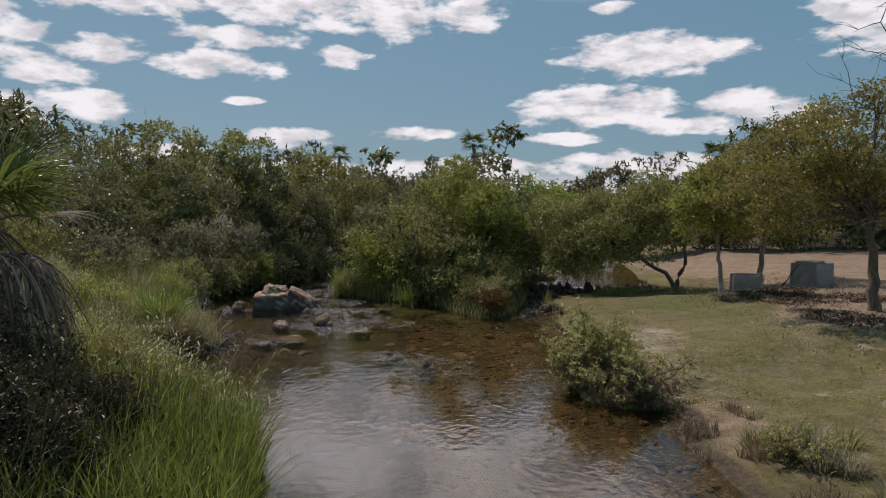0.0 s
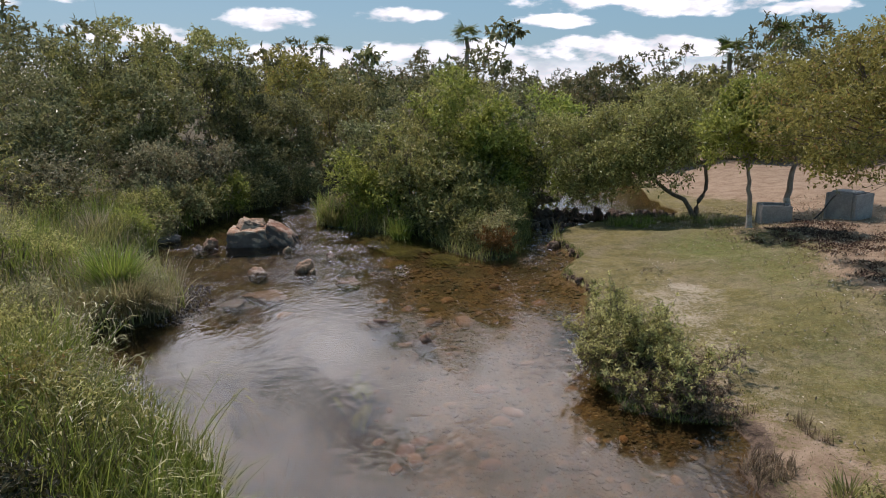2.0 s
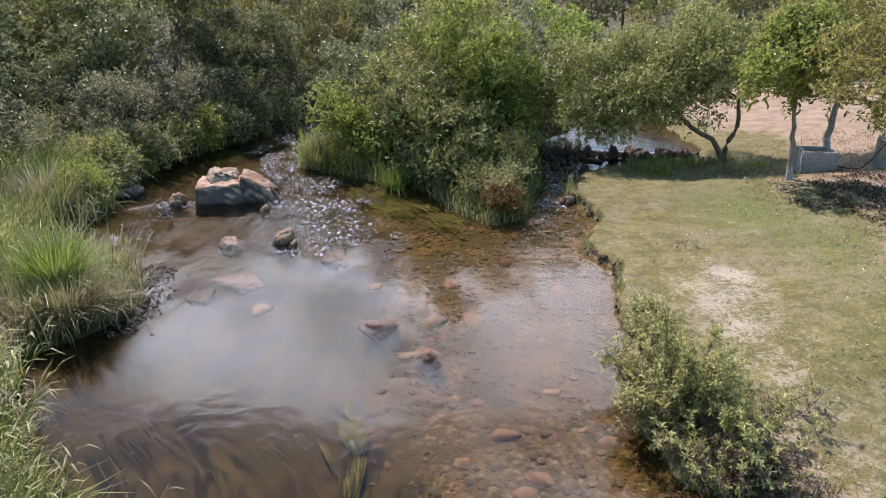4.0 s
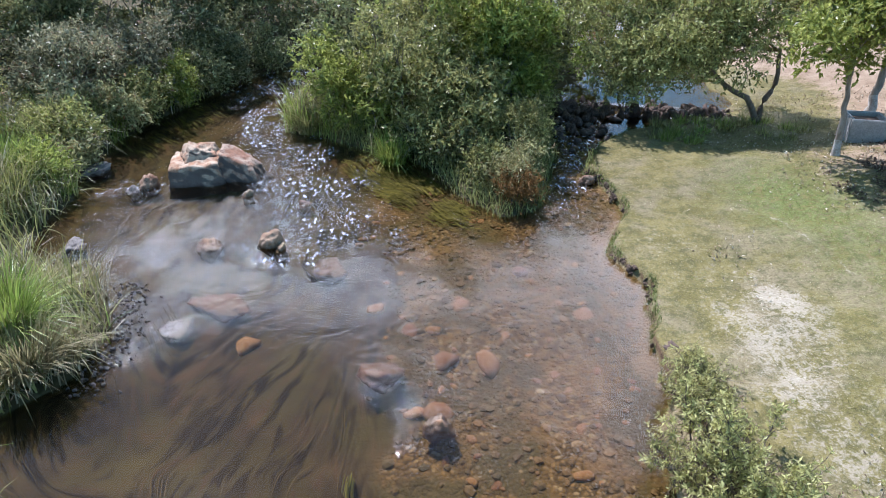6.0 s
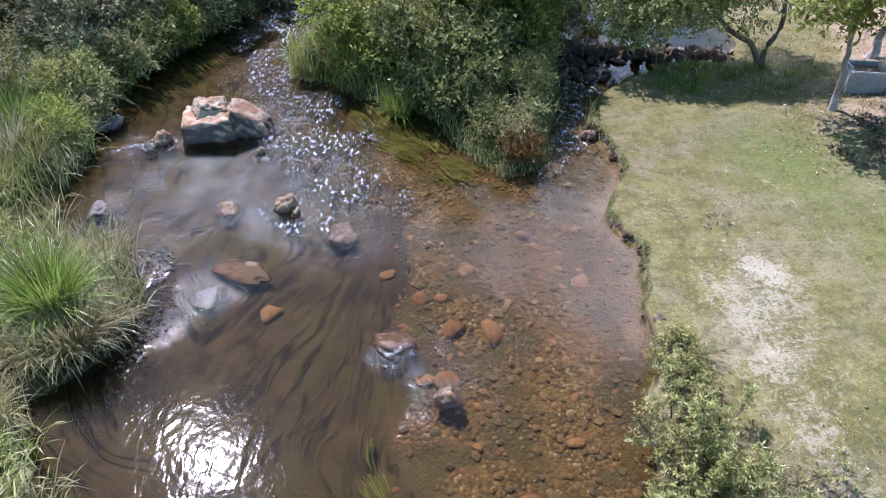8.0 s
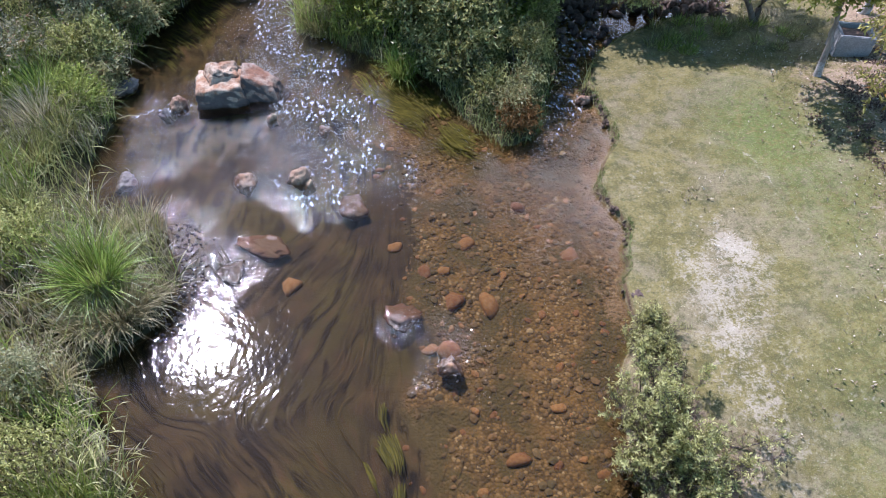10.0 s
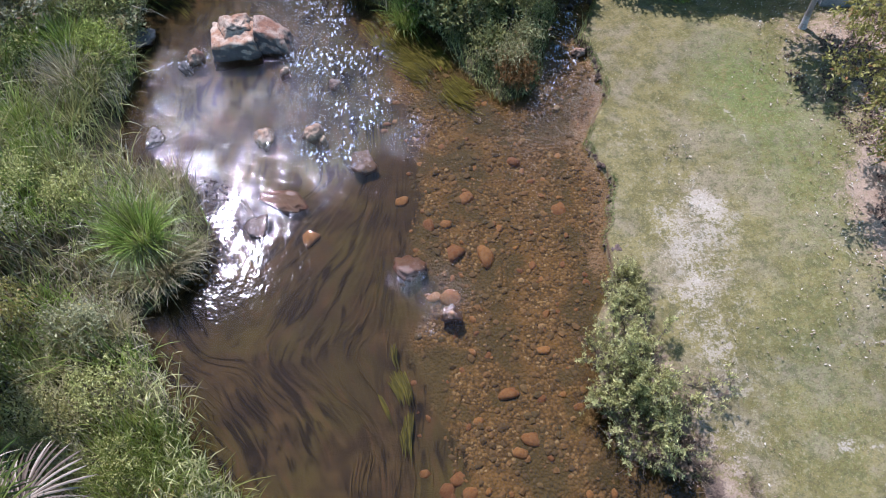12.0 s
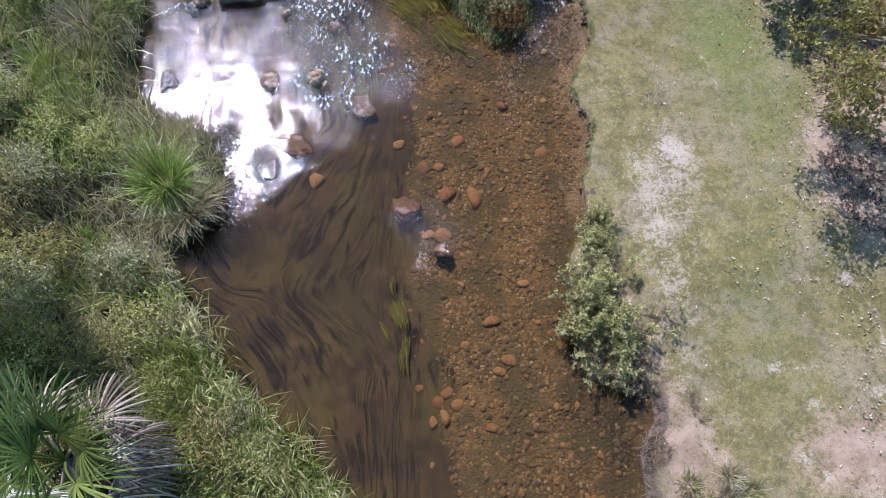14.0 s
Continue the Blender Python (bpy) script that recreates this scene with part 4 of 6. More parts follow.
for i, (x, y, r, hi, mat) in enumerate([(1.1, 16.0, 0.25, 0.3, M_LEAF_RUST), (1.0, 16.3, 0.4, 0.4, M_LEAF_BUSH), (0.7, 16.7, 0.35, 0.5, M_LEAF_OLIVE), (1.3, 16.75, 0.3, 0.5, M_LEAF_BUSH), (1.5, 17.6, 0.32, 0.7, M_LEAF_OLIVE),
                                       (0.3, 17.4, 0.4, 0.5, M_LEAF_DARK), (-0.3, 18.1, 0.4, 0.5, M_LEAF_DARK), (-2.6, 19.9, 0.4, 0.45, M_LEAF_BUSH), (1.3, 17.4, 0.45, 0.9, M_LEAF_OLIVE), (1.85, 18.9, 0.32, 0.7, M_LEAF_OLIVE)]):
    bush("low_shrub", (x, y, ground_z(x, y)), [((0, 0, hi * 0.55), (r, r * 0.9, hi * 0.5)), ((r * 0.4, 0.1, hi * 0.85), (r * 0.5, r * 0.5, hi * 0.3))], 260, 0.08, mat, "low brushy shrub at the water's edge", 70 + i, 6, 0.13, 16, group="island thicket", wide=0.3, twig=0.28, twigs=0)

# ---- left bank thicket
for i, (x, y, rx, rz, top, mat, leaf, sprigs) in enumerate([
        (-6.7, 21.6, 1.0, 0.7, 1.5, M_LEAF_GREY, 0.07, 1500), (-7.6, 20.2, 1.0, 0.7, 1.6, M_LEAF_GREY, 0.07, 1500), (-5.7, 23.4, 1.0, 0.8, 1.7, M_LEAF_DARK, 0.08, 1400),
        (-8.4, 22.3, 1.4, 1.2, 3.2, M_LEAF_DARK, 0.09, 1900), (-6.8, 24.6, 1.5, 1.3, 3.6, M_LEAF_DARK, 0.09, 1900), (-4.9, 25.9, 1.2, 1.1, 2.8, M_LEAF_DARK, 0.09, 1500),
        (-10.0, 24.0, 1.7, 1.5, 4.4, M_LEAF_OLIVE, 0.1, 1900), (-8.0, 26.5, 1.9, 1.5, 4.9, M_LEAF_OLIVE, 0.1, 2000), (-10.8, 27.2, 1.8, 1.5, 5.0, M_LEAF_OLIVE, 0.1, 1700),
        (-12.3, 24.8, 1.8, 1.5, 4.2, M_LEAF_DARK, 0.1, 1600), (-5.6, 28.6, 1.8, 1.4, 4.0, M_LEAF_YELLOW, 0.1, 1500), (-3.4, 28.8, 1.5, 1.2, 3.3, M_LEAF_OLIVE, 0.1, 1200),
        (-9.6, 19.6, 1.2, 1.0, 2.4, M_LEAF_DARK, 0.085, 1400), (-11.0, 21.0, 1.5, 1.3, 3.4, M_LEAF_DARK, 0.09, 1500), (-13.5, 21.5, 1.6, 1.4, 3.6, M_LEAF_OLIVE, 0.1, 1200),
        (-8.6, 17.6, 0.9, 0.6, 1.4, M_LEAF_GREY, 0.07, 1200), (-10.2, 16.6, 1.0, 0.8, 1.9, M_LEAF_OLIVE, 0.08, 1100), (-2.0, 30.5, 1.6, 1.2, 3.0, M_LEAF_DARK, 0.1, 1000)]):
    h = max(top - rz * 0.9, 0.3)
    bush("shrub", (x, y, ground_z(x, y)), [((0, 0, h), (rx, rx, rz)), ((0, -0.2, h * 0.45), (rx * 0.95, rx * 0.9, h * 0.5))], int(sprigs * 0.85), leaf * 1.3, mat, "dense shrub of the thicket on the bank", 100 + i, group="bank thicket", clump=0.38, count=38)

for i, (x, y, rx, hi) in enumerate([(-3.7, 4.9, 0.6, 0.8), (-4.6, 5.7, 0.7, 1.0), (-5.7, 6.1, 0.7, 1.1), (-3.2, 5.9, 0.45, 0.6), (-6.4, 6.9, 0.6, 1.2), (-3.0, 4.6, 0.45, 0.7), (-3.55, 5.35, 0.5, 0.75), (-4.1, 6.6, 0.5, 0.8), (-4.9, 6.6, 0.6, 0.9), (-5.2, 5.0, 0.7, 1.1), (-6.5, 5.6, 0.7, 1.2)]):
    bush("shrub", (x, y, ground_z(x, y)), [((0, 0, hi * 0.6), (rx, rx, hi * 0.55))], 1100, 0.055, M_LEAF_SHADED, "tangled shrub on the grassy bank, shade coloured into its leaves", 160 + i, 8, 0.2, 30, group="bank thicket")

for i, (x, y, r, hi, mat) in enumerate([(-7.0, 18.4, 0.5, 0.8, M_LEAF_OLIVE), (-6.6, 19.6, 0.5, 0.9, M_LEAF_BUSH), (-6.3, 20.5, 0.5, 0.9, M_LEAF_OLIVE), (-5.9, 21.4, 0.5, 1.0, M_LEAF_BRIGHT), (-5.5, 22.2, 0.5, 0.9, M_LEAF_DARK), (-5.0, 23.2, 0.5, 1.0, M_LEAF_DARK), (-4.4, 24.2, 0.5, 1.1, M_LEAF_DARK),
                                       (-6.7, 17.9, 0.3, 0.5, M_LEAF_BUSH), (-6.9, 16.9, 0.4, 0.6, M_LEAF_BRIGHT), (-7.6, 18.9, 0.6, 0.9, M_LEAF_GREY)]):
    bush("low_shrub", (x, y, ground_z(x, y)), [((0, 0, hi * 0.55), (r, r, hi * 0.5)), ((r * 0.5, -0.2, hi * 0.4), (r * 0.7, r * 0.6, hi * 0.35))], 420, 0.09, mat, "leafy low shrub overhanging the channel", 180 + i, 7, 0.17, 24, group="bank thicket", twig=0.26, twigs=0)

# ---- right bank bush
M_LEAF_SHOOT = leaf_material("leaf_shoot", (0.07, 0.07, 0.022), (0.32, 0.31, 0.105), (0.7, 0.66, 0.31), 0.45, 0.45)
M_LEAF_WITHER = leaf_material("leaf_withered", (0.06, 0.04, 0.025), (0.17, 0.115, 0.07), (0.34, 0.25, 0.16), 0.2, 0.6)
shoot_bush("bush", (2.27, 9.8, ground_z(2.27, 9.8)), (0.88, 1.25, 0.98), 80, 30, 0.058, (M_LEAF_SHOOT, M_LEAF_WITHER), "straggling yellow-green bush overhanging the water's edge", 150,
           arms=((1.15, -0.25, 0.3), (1.3, 0.0, 0.22), (-0.75, 0.25, 0.5), (-0.7, -0.35, 0.45), (-0.2, 1.15, 0.75), (0.5, -1.1, 0.35), (0.1, -1.15, 0.4), (0.3, -1.2, 0.15), (0.65, -1.15, 0.1), (-0.1, -1.1, 0.1)))
shoot_bush("low_shrub", (2.45, 11.35, ground_z(2.45, 11.35)), (0.4, 0.55, 0.4), 30, 16, 0.05, (M_LEAF_SHOOT, M_LEAF_WITHER), "low bright green shrub beside the larger bush", 151)
shoot_bush("low_shrub", (2.7, 8.85, ground_z(2.7, 8.85)), (0.45, 0.4, 0.3), 24, 10, 0.055, (M_LEAF_WITHER, M_LEAF_WITHER), "withered reddish brown shrub on the sandy bank", 152)
shoot_bush("low_shrub", (3.5, 6.6, ground_z(3.5, 6.6)), (0.35, 0.35, 0.4), 18, 10, 0.055, (M_LEAF_SHOOT, M_LEAF_WITHER), "small dark green shrub on the dry bank", 153)


# ---- hedge of bushes behind the bare earth
hedge = [bush("hedge_bush", (8.6, 31.0, ground_z(8.6, 31.0)), [((0, 0, 0.9), (1.3, 1.0, 0.85)), ((0.5, 0, 1.4), (0.8, 0.7, 0.5))], 520, 0.2, M_LEAF_DARK, "dark bush closing off the bare ground", 250, 6, 0.45, 26, group="hedge", twigs=0),
         bush("hedge_bush", (10.8, 31.6, ground_z(10.8, 31.6)), [((0, 0, 0.8), (1.4, 1.0, 0.8)), ((-0.6, 0, 1.5), (0.7, 0.7, 0.6))], 520, 0.2, M_LEAF_OLIVE, "olive bush closing off the bare ground", 251, 6, 0.45, 26, group="hedge", twigs=0)]
rng = np.random.default_rng(252)
for i in range(13):
    x, y = 12.6 + i * 1.5, 31.2 - 0.42 * max(0, i - 2) + rng.normal(0, 0.5)
    k = rng.uniform(0.8, 1.35)
    copy_thing(hedge[i % 2], pose(x, y, ground_z(x, y), 0, 0, rng.uniform(0, 360)) @ Matrix.Diagonal((k, k, k * rng.uniform(0.8, 1.2), 1)))

# ---- far woods
def far_tree(seed, h, r, mat, sprigs=230):
    return tree("far_tree", (0, 0, -60), [[(0, 0, -0.2), (0.1, 0, h * 0.3), (0.05, 0.1, h * 0.5)]], 0.1, [((0, 0, h * 0.68), (r, r, h * 0.33))], sprigs, 0.3, (M_BARK, mat),
                "distant bushy tree of the flat woodland", "tree", seed, "far woods", 4, clump=0.75, count=10, per=5, twigs=0)


kinds = [far_tree(200, 4.6, 2.2, M_FAR), far_tree(201, 5.4, 2.6, M_FAR), far_tree(202, 4.0, 2.4, M_LEAF_OLIVE), far_tree(203, 6.0, 2.4, M_FAR), far_tree(204, 4.4, 2.3, M_LEAF_RUST, 200)]
rng = np.random.default_rng(9)
spots = []
while len(spots) < 300:
    y = 27 + 170 * rng.random() ** 2.0
    x = rng.uniform(-0.8, 0.8) * y + rng.uniform(-4, 4)
    if 6.5 < x < 24 and y < 30.5:
        continue
    if shore(np.array([x]), np.array([y]))[0] < 1.0 or (y < 31 and -13 < x < 5):
        continue
    if all((x - a) ** 2 + (y - b) ** 2 > (1.4 + y * 0.012) ** 2 for a, b in spots):
        spots.append((x, y))
for i, (x, y) in enumerate(spots):
    k = kinds[4] if rng.random() < 0.05 and y > 45 else kinds[int(rng.integers(0, 4))]
    s = rng.uniform(0.6, 1.0) * (1 if y < 60 else 1.15)
    copy_thing(k, pose(x, y, ground_z(x, y), 0, 0, rng.uniform(0, 360)) @ Matrix.Diagonal((s, s, s * rng.uniform(0.8, 1.1), 1)))
for k in kinds:
    for o in list(k.children_recursive) + [k]:
        bpy.data.objects.remove(o)


# ---- single trees that stand out over the woods
def sapling(at, h, heads, leaf, mat, label, seed):
    """A thin straight stem with a few heads of big leaves."""
    rng = np.random.default_rng(seed)
    top = root("sapling", (*at, ground_z(*at)), label, "tree")
    line = bend((0, 0, -0.1), (0.1, 0, h), rng, 0.03, 10)
    part("trunk", mesh_of("trunk", *tube(line, np.linspace(0.06, 0.02, 10), 6), M_BARK_PALE, True), top)
    C, R = [], []
    for f, off, r in heads:
        a = rng.uniform(0, 6.3)
        c = np.array([math.cos(a) * off, math.sin(a) * off, h * f])
        part("limb", mesh_of("limb", *tube(bend((0.1 * f, 0, h * f - 0.4), c, rng, 0.1, 5), np.linspace(0.025, 0.01, 5), 5), M_BARK_PALE, True), top)
        C.append(c)
        R.append(r)
    part("crown", mesh_of("crown", *leaf_cloud(C, R, 12 * len(C), rng, leaf * 0.85, 0.55, per=5, droop=0.5, twig=0.2), mat), top)


sapling((2.65, 30.0), 6.0, [(1.0, 0.1, 0.3), (0.97, 0.4, 0.28), (0.94, 0.4, 0.25), (0.76, 0.3, 0.24), (0.72, 0.25, 0.2)], 0.3, M_LEAF_DARK, "tall thin sapling with heads of large leaves", 501)
sapling((-3.2, 31.0), 4.2, [(1.0, 0.2, 0.5), (0.95, 0.6, 0.45), (0.92, 0.6, 0.4), (0.8, 0.5, 0.4), (0.7, 0.7, 0.4)], 0.3, M_LEAF_DARK, "tall thin sapling with spreading heads of large leaves", 502)
sapling((0.4, 27.5), 4.0, [(1.0, 0.1, 0.45), (0.9, 0.5, 0.4), (0.85, 0.4, 0.4), (0.7, 0.5, 0.4)], 0.24, M_LEAF_BRIGHT, "tall thin sapling rising from the thicket", 503)


def far_palm(at, h, seed):
    rng = np.random.default_rng(seed)
    top = root("palm", (*at, ground_z(*at)), "distant fan palm with a round head", "palm", "far palms")
    part("trunk", mesh_of("trunk", *tube(bend((0, 0, -0.1), (0.05, 0, h), rng, 0.02, 8), np.linspace(0.16, 0.12, 8), 8), M_BARK_PALE, True), top)
    for i in range(15):
        a, e = i * 2.4, radians(rng.uniform(-35, 75))
        d = np.array([math.cos(a) * math.cos(e), math.sin(a) * math.cos(e), math.sin(e)])
        up = np.array([-math.cos(a) * math.sin(e), -math.sin(a) * math.sin(e), math.cos(e)])
        part("fan", mesh_of("fan", *fan(rng, np.array([0.05, 0, h]) + d * 0.5, d, up, 0.75, 16, radians(220), 0.25, 0.04), M_FROND), top)


# ---------------------------------------------------------------- grass
def scatter(rng, n, box, keep):
    out = []
    while sum(len(a) for a in out) < n:
        p = rng.uniform((box[0], box[1]), (box[2], box[3]), (n * 2, 2))
        out.append(p[keep(p[:, 0], p[:, 1])])
    return np.concatenate(out)[:n]


rng = np.random.default_rng(21)
for nm, cnt, mat_, cell_seed, low, tall_, lab in (("bank_grass", 6500, M_GRASS_TALL, 31, 0.4, 0.55, "tall green grass on the river bank"), ("dry_grass", 6500, M_GRASS_DRY, 34, 0.42, 0.45, "straw-coloured dry grass on the river bank"),
                                                ("lush_grass", 6000, M_GRASS_VIVID, 35, 0.6, 0.6, "lush bright grass on the river bank")):
    p = scatter(rng, int(cnt * 1.15), (-8.5, 2.0, -1.3, 23), lambda x, y: (shore(x, y) > -0.02) & (x < 0) & (lattice(x, y, 0.8, cell_seed) > low))
    tagged(new(nm, mesh_of(nm, *blades(on_ground(p[:, 0], p[:, 1]), rng, tall_ + 0.3 * lattice(p[:, 0], p[:, 1], 1.3, 32), 0.021, 0.75, 4), mat_)), lab, "grass", kind="stuff")
p = scatter(rng, 7000, (-5, 4.0, -1.3, 9.5), lambda x, y: (shore(x, y) > -0.05) & (shore(x, y) < 1.4) & (x < 0))
tagged(new("reeds", mesh_of("reeds", *blades(on_ground(p[:, 0], p[:, 1]), rng, 0.7, 0.02, 0.5), M_GRASS_VIVID)), "bright green reeds along the water", "grass", kind="stuff")
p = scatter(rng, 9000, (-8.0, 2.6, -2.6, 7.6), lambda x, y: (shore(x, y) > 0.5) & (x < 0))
tagged(new("dark_grass", mesh_of("dark_grass", *blades(on_ground(p[:, 0], p[:, 1]), rng, 0.7 + 0.4 * lattice(p[:, 0], p[:, 1], 0.7, 39), 0.016, 0.85, 4), M_GRASS_SHADE)), "matted grass and stalks on the river bank, coloured for shade", "grass", kind="stuff")
p = scatter(rng, 5000, (-3.6, 15.4, 3.4, 22), lambda x, y: (shore(x, y) > -0.03) & (shore(x, y) < 0.7) & (x < 3.0))
p = p[(p[:, 0] < 2.75)]
tagged(new("island_grass", mesh_of("island_grass", *blades(on_ground(p[:, 0], p[:, 1]), rng, 0.2 + 0.3 * lattice(p[:, 0], p[:, 1], 0.7, 47), 0.014, 0.8), M_GRASS_TALL)), "long grass fringing the island", "grass", kind="stuff")


def lawn(x, y):
    return (shore(x, y) > 0.03) & (x > 1.2) & ~on_island(x, y) & (ellipse(x, y, 4.0, 12.7, 0.5, 0.8, 12) + ellipse(x, y, 3.4, 11.0, 0.35, 1.0) < 0.4) & (x - 0.25 * (y - 14) < 6.4 + lattice(x, y, 0.5, 3))


for nm, cnt, mat_, low, seed_, tall_, lab in (("lawn_grass", 24000, M_LAWN, 0.45, 33, 0.02, "short trampled yellow-green lawn grass"), ("dry_lawn_grass", 6000, M_GRASS_DRY, 0.55, 36, 0.02, "short dry lawn grass"), ("green_lawn_grass", 6000, M_LAWN_GREEN, 0.56, 37, 0.03, "short fresh green lawn grass")):
    p = scatter(rng, cnt, (1.4, 5.5, 9.0, 21.5), lambda x, y: lawn(x, y) & (0.65 * lattice(x, y, 0.8, seed_) + 0.35 * lattice(x, y, 0.22, seed_ + 5) + (0.45 * ellipse(x, y, 5.3, 15.6, 0.9, 1.2) + 0.2 * ellipse(x, y, 5.6, 13.0, 0.8, 2.5) - 0.12 if nm == "green_lawn_grass" else 0.0) > low))
    tagged(new(nm, mesh_of(nm, *blades(on_ground(p[:, 0], p[:, 1], -0.004), rng, tall_, 0.009, 1.2, 1), mat_)), lab, "grass", kind="stuff")

for i, (x, y, tall, mat, n, sp) in enumerate([(-5.15, 12.45, 0.85, M_GRASS_VIVID, 900, 0.22), (-4.8, 12.0, 0.6, M_GRASS_STRAW, 1000, 0.28), (-5.2, 11.85, 0.5, M_GRASS_STRAW, 500, 0.22), (-4.5, 12.35, 0.45, M_GRASS_STRAW, 400, 0.18), (-6.6, 13.6, 0.7, M_GRASS_TALL, 450, 0.22),
                                            (-7.0, 15.2, 0.75, M_GRASS_TALL, 450, 0.22), (-6.9, 16.4, 0.7, M_GRASS_VIVID, 450, 0.2), (-7.3, 17.7, 0.7, M_GRASS_TALL, 400, 0.2), (-7.4, 14.4, 0.7, M_GRASS_VIVID, 400, 0.2),
                                            (-6.1, 13.1, 0.55, M_GRASS_DRY, 350, 0.2), (-5.9, 10.9, 0.5, M_GRASS_DRY, 350, 0.2), (-0.9, 18.0, 0.6, M_GRASS_VIVID, 400, 0.22), (-2.7, 19.6, 0.55, M_GRASS_TALL, 350, 0.2), (1.75, 18.1, 0.4, M_GRASS_TALL, 300, 0.15)]):
    tussock((x, y), mat, "straw-coloured grass tussock on the bank" if mat in (M_GRASS_DRY, M_GRASS_STRAW) else "lush green grass tussock on the bank", 300 + i, n, sp, tall)

p = scatter(rng, 3200, (1.5, 8.5, 7.0, 20), lambda x, y: (shore(x, y) > 0.0) & (shore(x, y) < 0.1) & (x > 1.5) & ~on_island(x, y) & (y < 19.8) & (lattice(x, y, 0.3, 38) > 0.35))
tagged(new("bank_fringe", mesh_of("bank_fringe", *blades(on_ground(p[:, 0], p[:, 1]), rng, 0.09, 0.01, 1.2, 2, 0.9), M_LAWN_GREEN)), "fringe of turf hanging over the cut bank", "grass", kind="stuff")

rng = np.random.default_rng(800)
for i, (x, y) in enumerate(scatter(rng, 26, (-9.0, 12.8, -5.6, 18.5), lambda x, y: shore(x, y) > 0.25)):
    tussock((x, y), (M_GRASS_TALL, M_GRASS_VIVID, M_GRASS_TALL, M_GRASS_DRY)[i % 4], "arching straw-coloured tussock of long grass" if i % 4 == 3 else "arching green tussock of long grass", 810 + i, 300, 0.14, rng.uniform(0.75, 1.1), 0.02, 0.9)


def reed_culm(seed):
    """A leaning culm with narrow leaves on both sides."""
    rng = np.random.default_rng(seed)
    top = root("reed", (0, 0, -60), "bright green reed with narrow leaves along its stem", "reed", "reeds leaning over the water")
    h = rng.uniform(0.7, 1.05)
    lean = rng.uniform(0.25, 0.6)
    line = np.array([(lean * h * t ** 1.7, 0.03 * math.sin(3 * t), h * t * (1 - 0.12 * t)) for t in np.linspace(-0.06, 1, 9)])
    part("culm", mesh_of("culm", *tube(line, np.linspace(0.006, 0.002, 9), 5), M_GRASS_VIVID, True), top)
    vs, fs = [], []
    for k in range(11):
        t = 0.25 + 0.72 * k / 10
        b = np.array([np.interp(t, np.linspace(0, 1, 9), line[:, c]) for c in range(3)])
        a = (0.5 if k % 2 else -0.5) * math.pi * rng.uniform(0.5, 0.9)
        d = unit(np.array([math.cos(a), math.sin(a), rng.uniform(0.1, 0.7)]))
        L = rng.uniform(0.18, 0.32)
        sd = unit(np.cross(d, [0, 0, 1.0])) * 0.0065
        o = len(vs)
        mid = b + d * L * 0.5
        tip = b + d * L - np.array([0, 0, L * rng.uniform(0.1, 0.4)])
        vs += [b, mid - sd, tip, mid + sd]
        fs += [(o, o + 1, o + 2, o + 3)]
    part("foliage", mesh_of("foliage", np.array(vs), np.array(fs), M_GRASS_TALL), top)
    return top


culms = [reed_culm(850 + i) for i in range(6)]
spots = scatter(rng, 120, (-5.0, 6.2, -1.4, 10.0), lambda x, y: (shore(x, y) > 0.0) & (shore(x, y) < 0.35 + 1.3 * sstep(-y, -9.0, -7.5) * rng.random(x.shape)) & (x < 0))
for i, (x, y) in enumerate(spots):
    k = rng.uniform(0.7, 1.15)
    copy_thing(culms[i % 6], pose(x, y, ground_z(x, y), 0, 0, rng.normal(25, 50)) @ Matrix.Diagonal((k, k, k, 1)))
for k in culms:
    for o in list(k.children_recursive) + [k]:
        bpy.data.objects.remove(o)

p = scatter(rng, 1500, (2.4, 5.2, 4.0, 8.7), lambda x, y: (shore(x, y) > 0.02) & (shore(x, y) < 0.75) & (lattice(x, y, 0.4, 46) > 0.4))
tagged(new("dry_bank_grass", mesh_of("dry_bank_grass", *blades(on_ground(p[:, 0], p[:, 1]), rng, 0.16, 0.008, 1.1, 3), M_LEAF_WITHER)), "withered brown grass on the muddy bank", "grass", kind="stuff")

# ---- low herbs on the left bank
M_HERB = leaf_material("herb_leaf", (0.065, 0.072, 0.018), (0.33, 0.34, 0.09), (0.7, 0.66, 0.28), 0.4, 0.5)
M_HERB_PALE = leaf_material("herb_leaf_pale", (0.07, 0.075, 0.03), (0.3, 0.3, 0.14), (0.66, 0.64, 0.38), 0.36, 0.5, odd=(0.5, 0.4, 0.1))
for i in range(150):
    r2 = np.random.default_rng(400 + i)
    x, y = r2.uniform(-8.4, -2.4), r2.uniform(4.2, 19.0)
    dd = shore(np.array([x]), np.array([y]))[0]
    if dd < 0.35 or (x + 5.2) ** 2 + (y - 12.4) ** 2 < 0.8 or (x + 5.05) ** 2 + (y - 7.5) ** 2 < 0.3:
        continue
    if y < 7.0 or (i % 3 == 1 and y > 12):
        continue
    k = r2.uniform(0.7, 1.3)
    hi = 0.3 + 0.12 * min(dd, 3.0)
    bush("herb", (x, y, ground_z(x, y)), [((0, 0, hi), (0.42 * k, 0.42 * k, hi * 0.85))], 340, r2.uniform(0.035, 0.06), [M_HERB, M_HERB_PALE, M_LEAF_BRIGHT, M_HERB, M_LEAF_YELLOW][i % 5], "leafy undergrowth plant on the grassy bank", 430 + i, 5, 0.2, 14, category="plant", group="undergrowth", twigs=0, per=6)


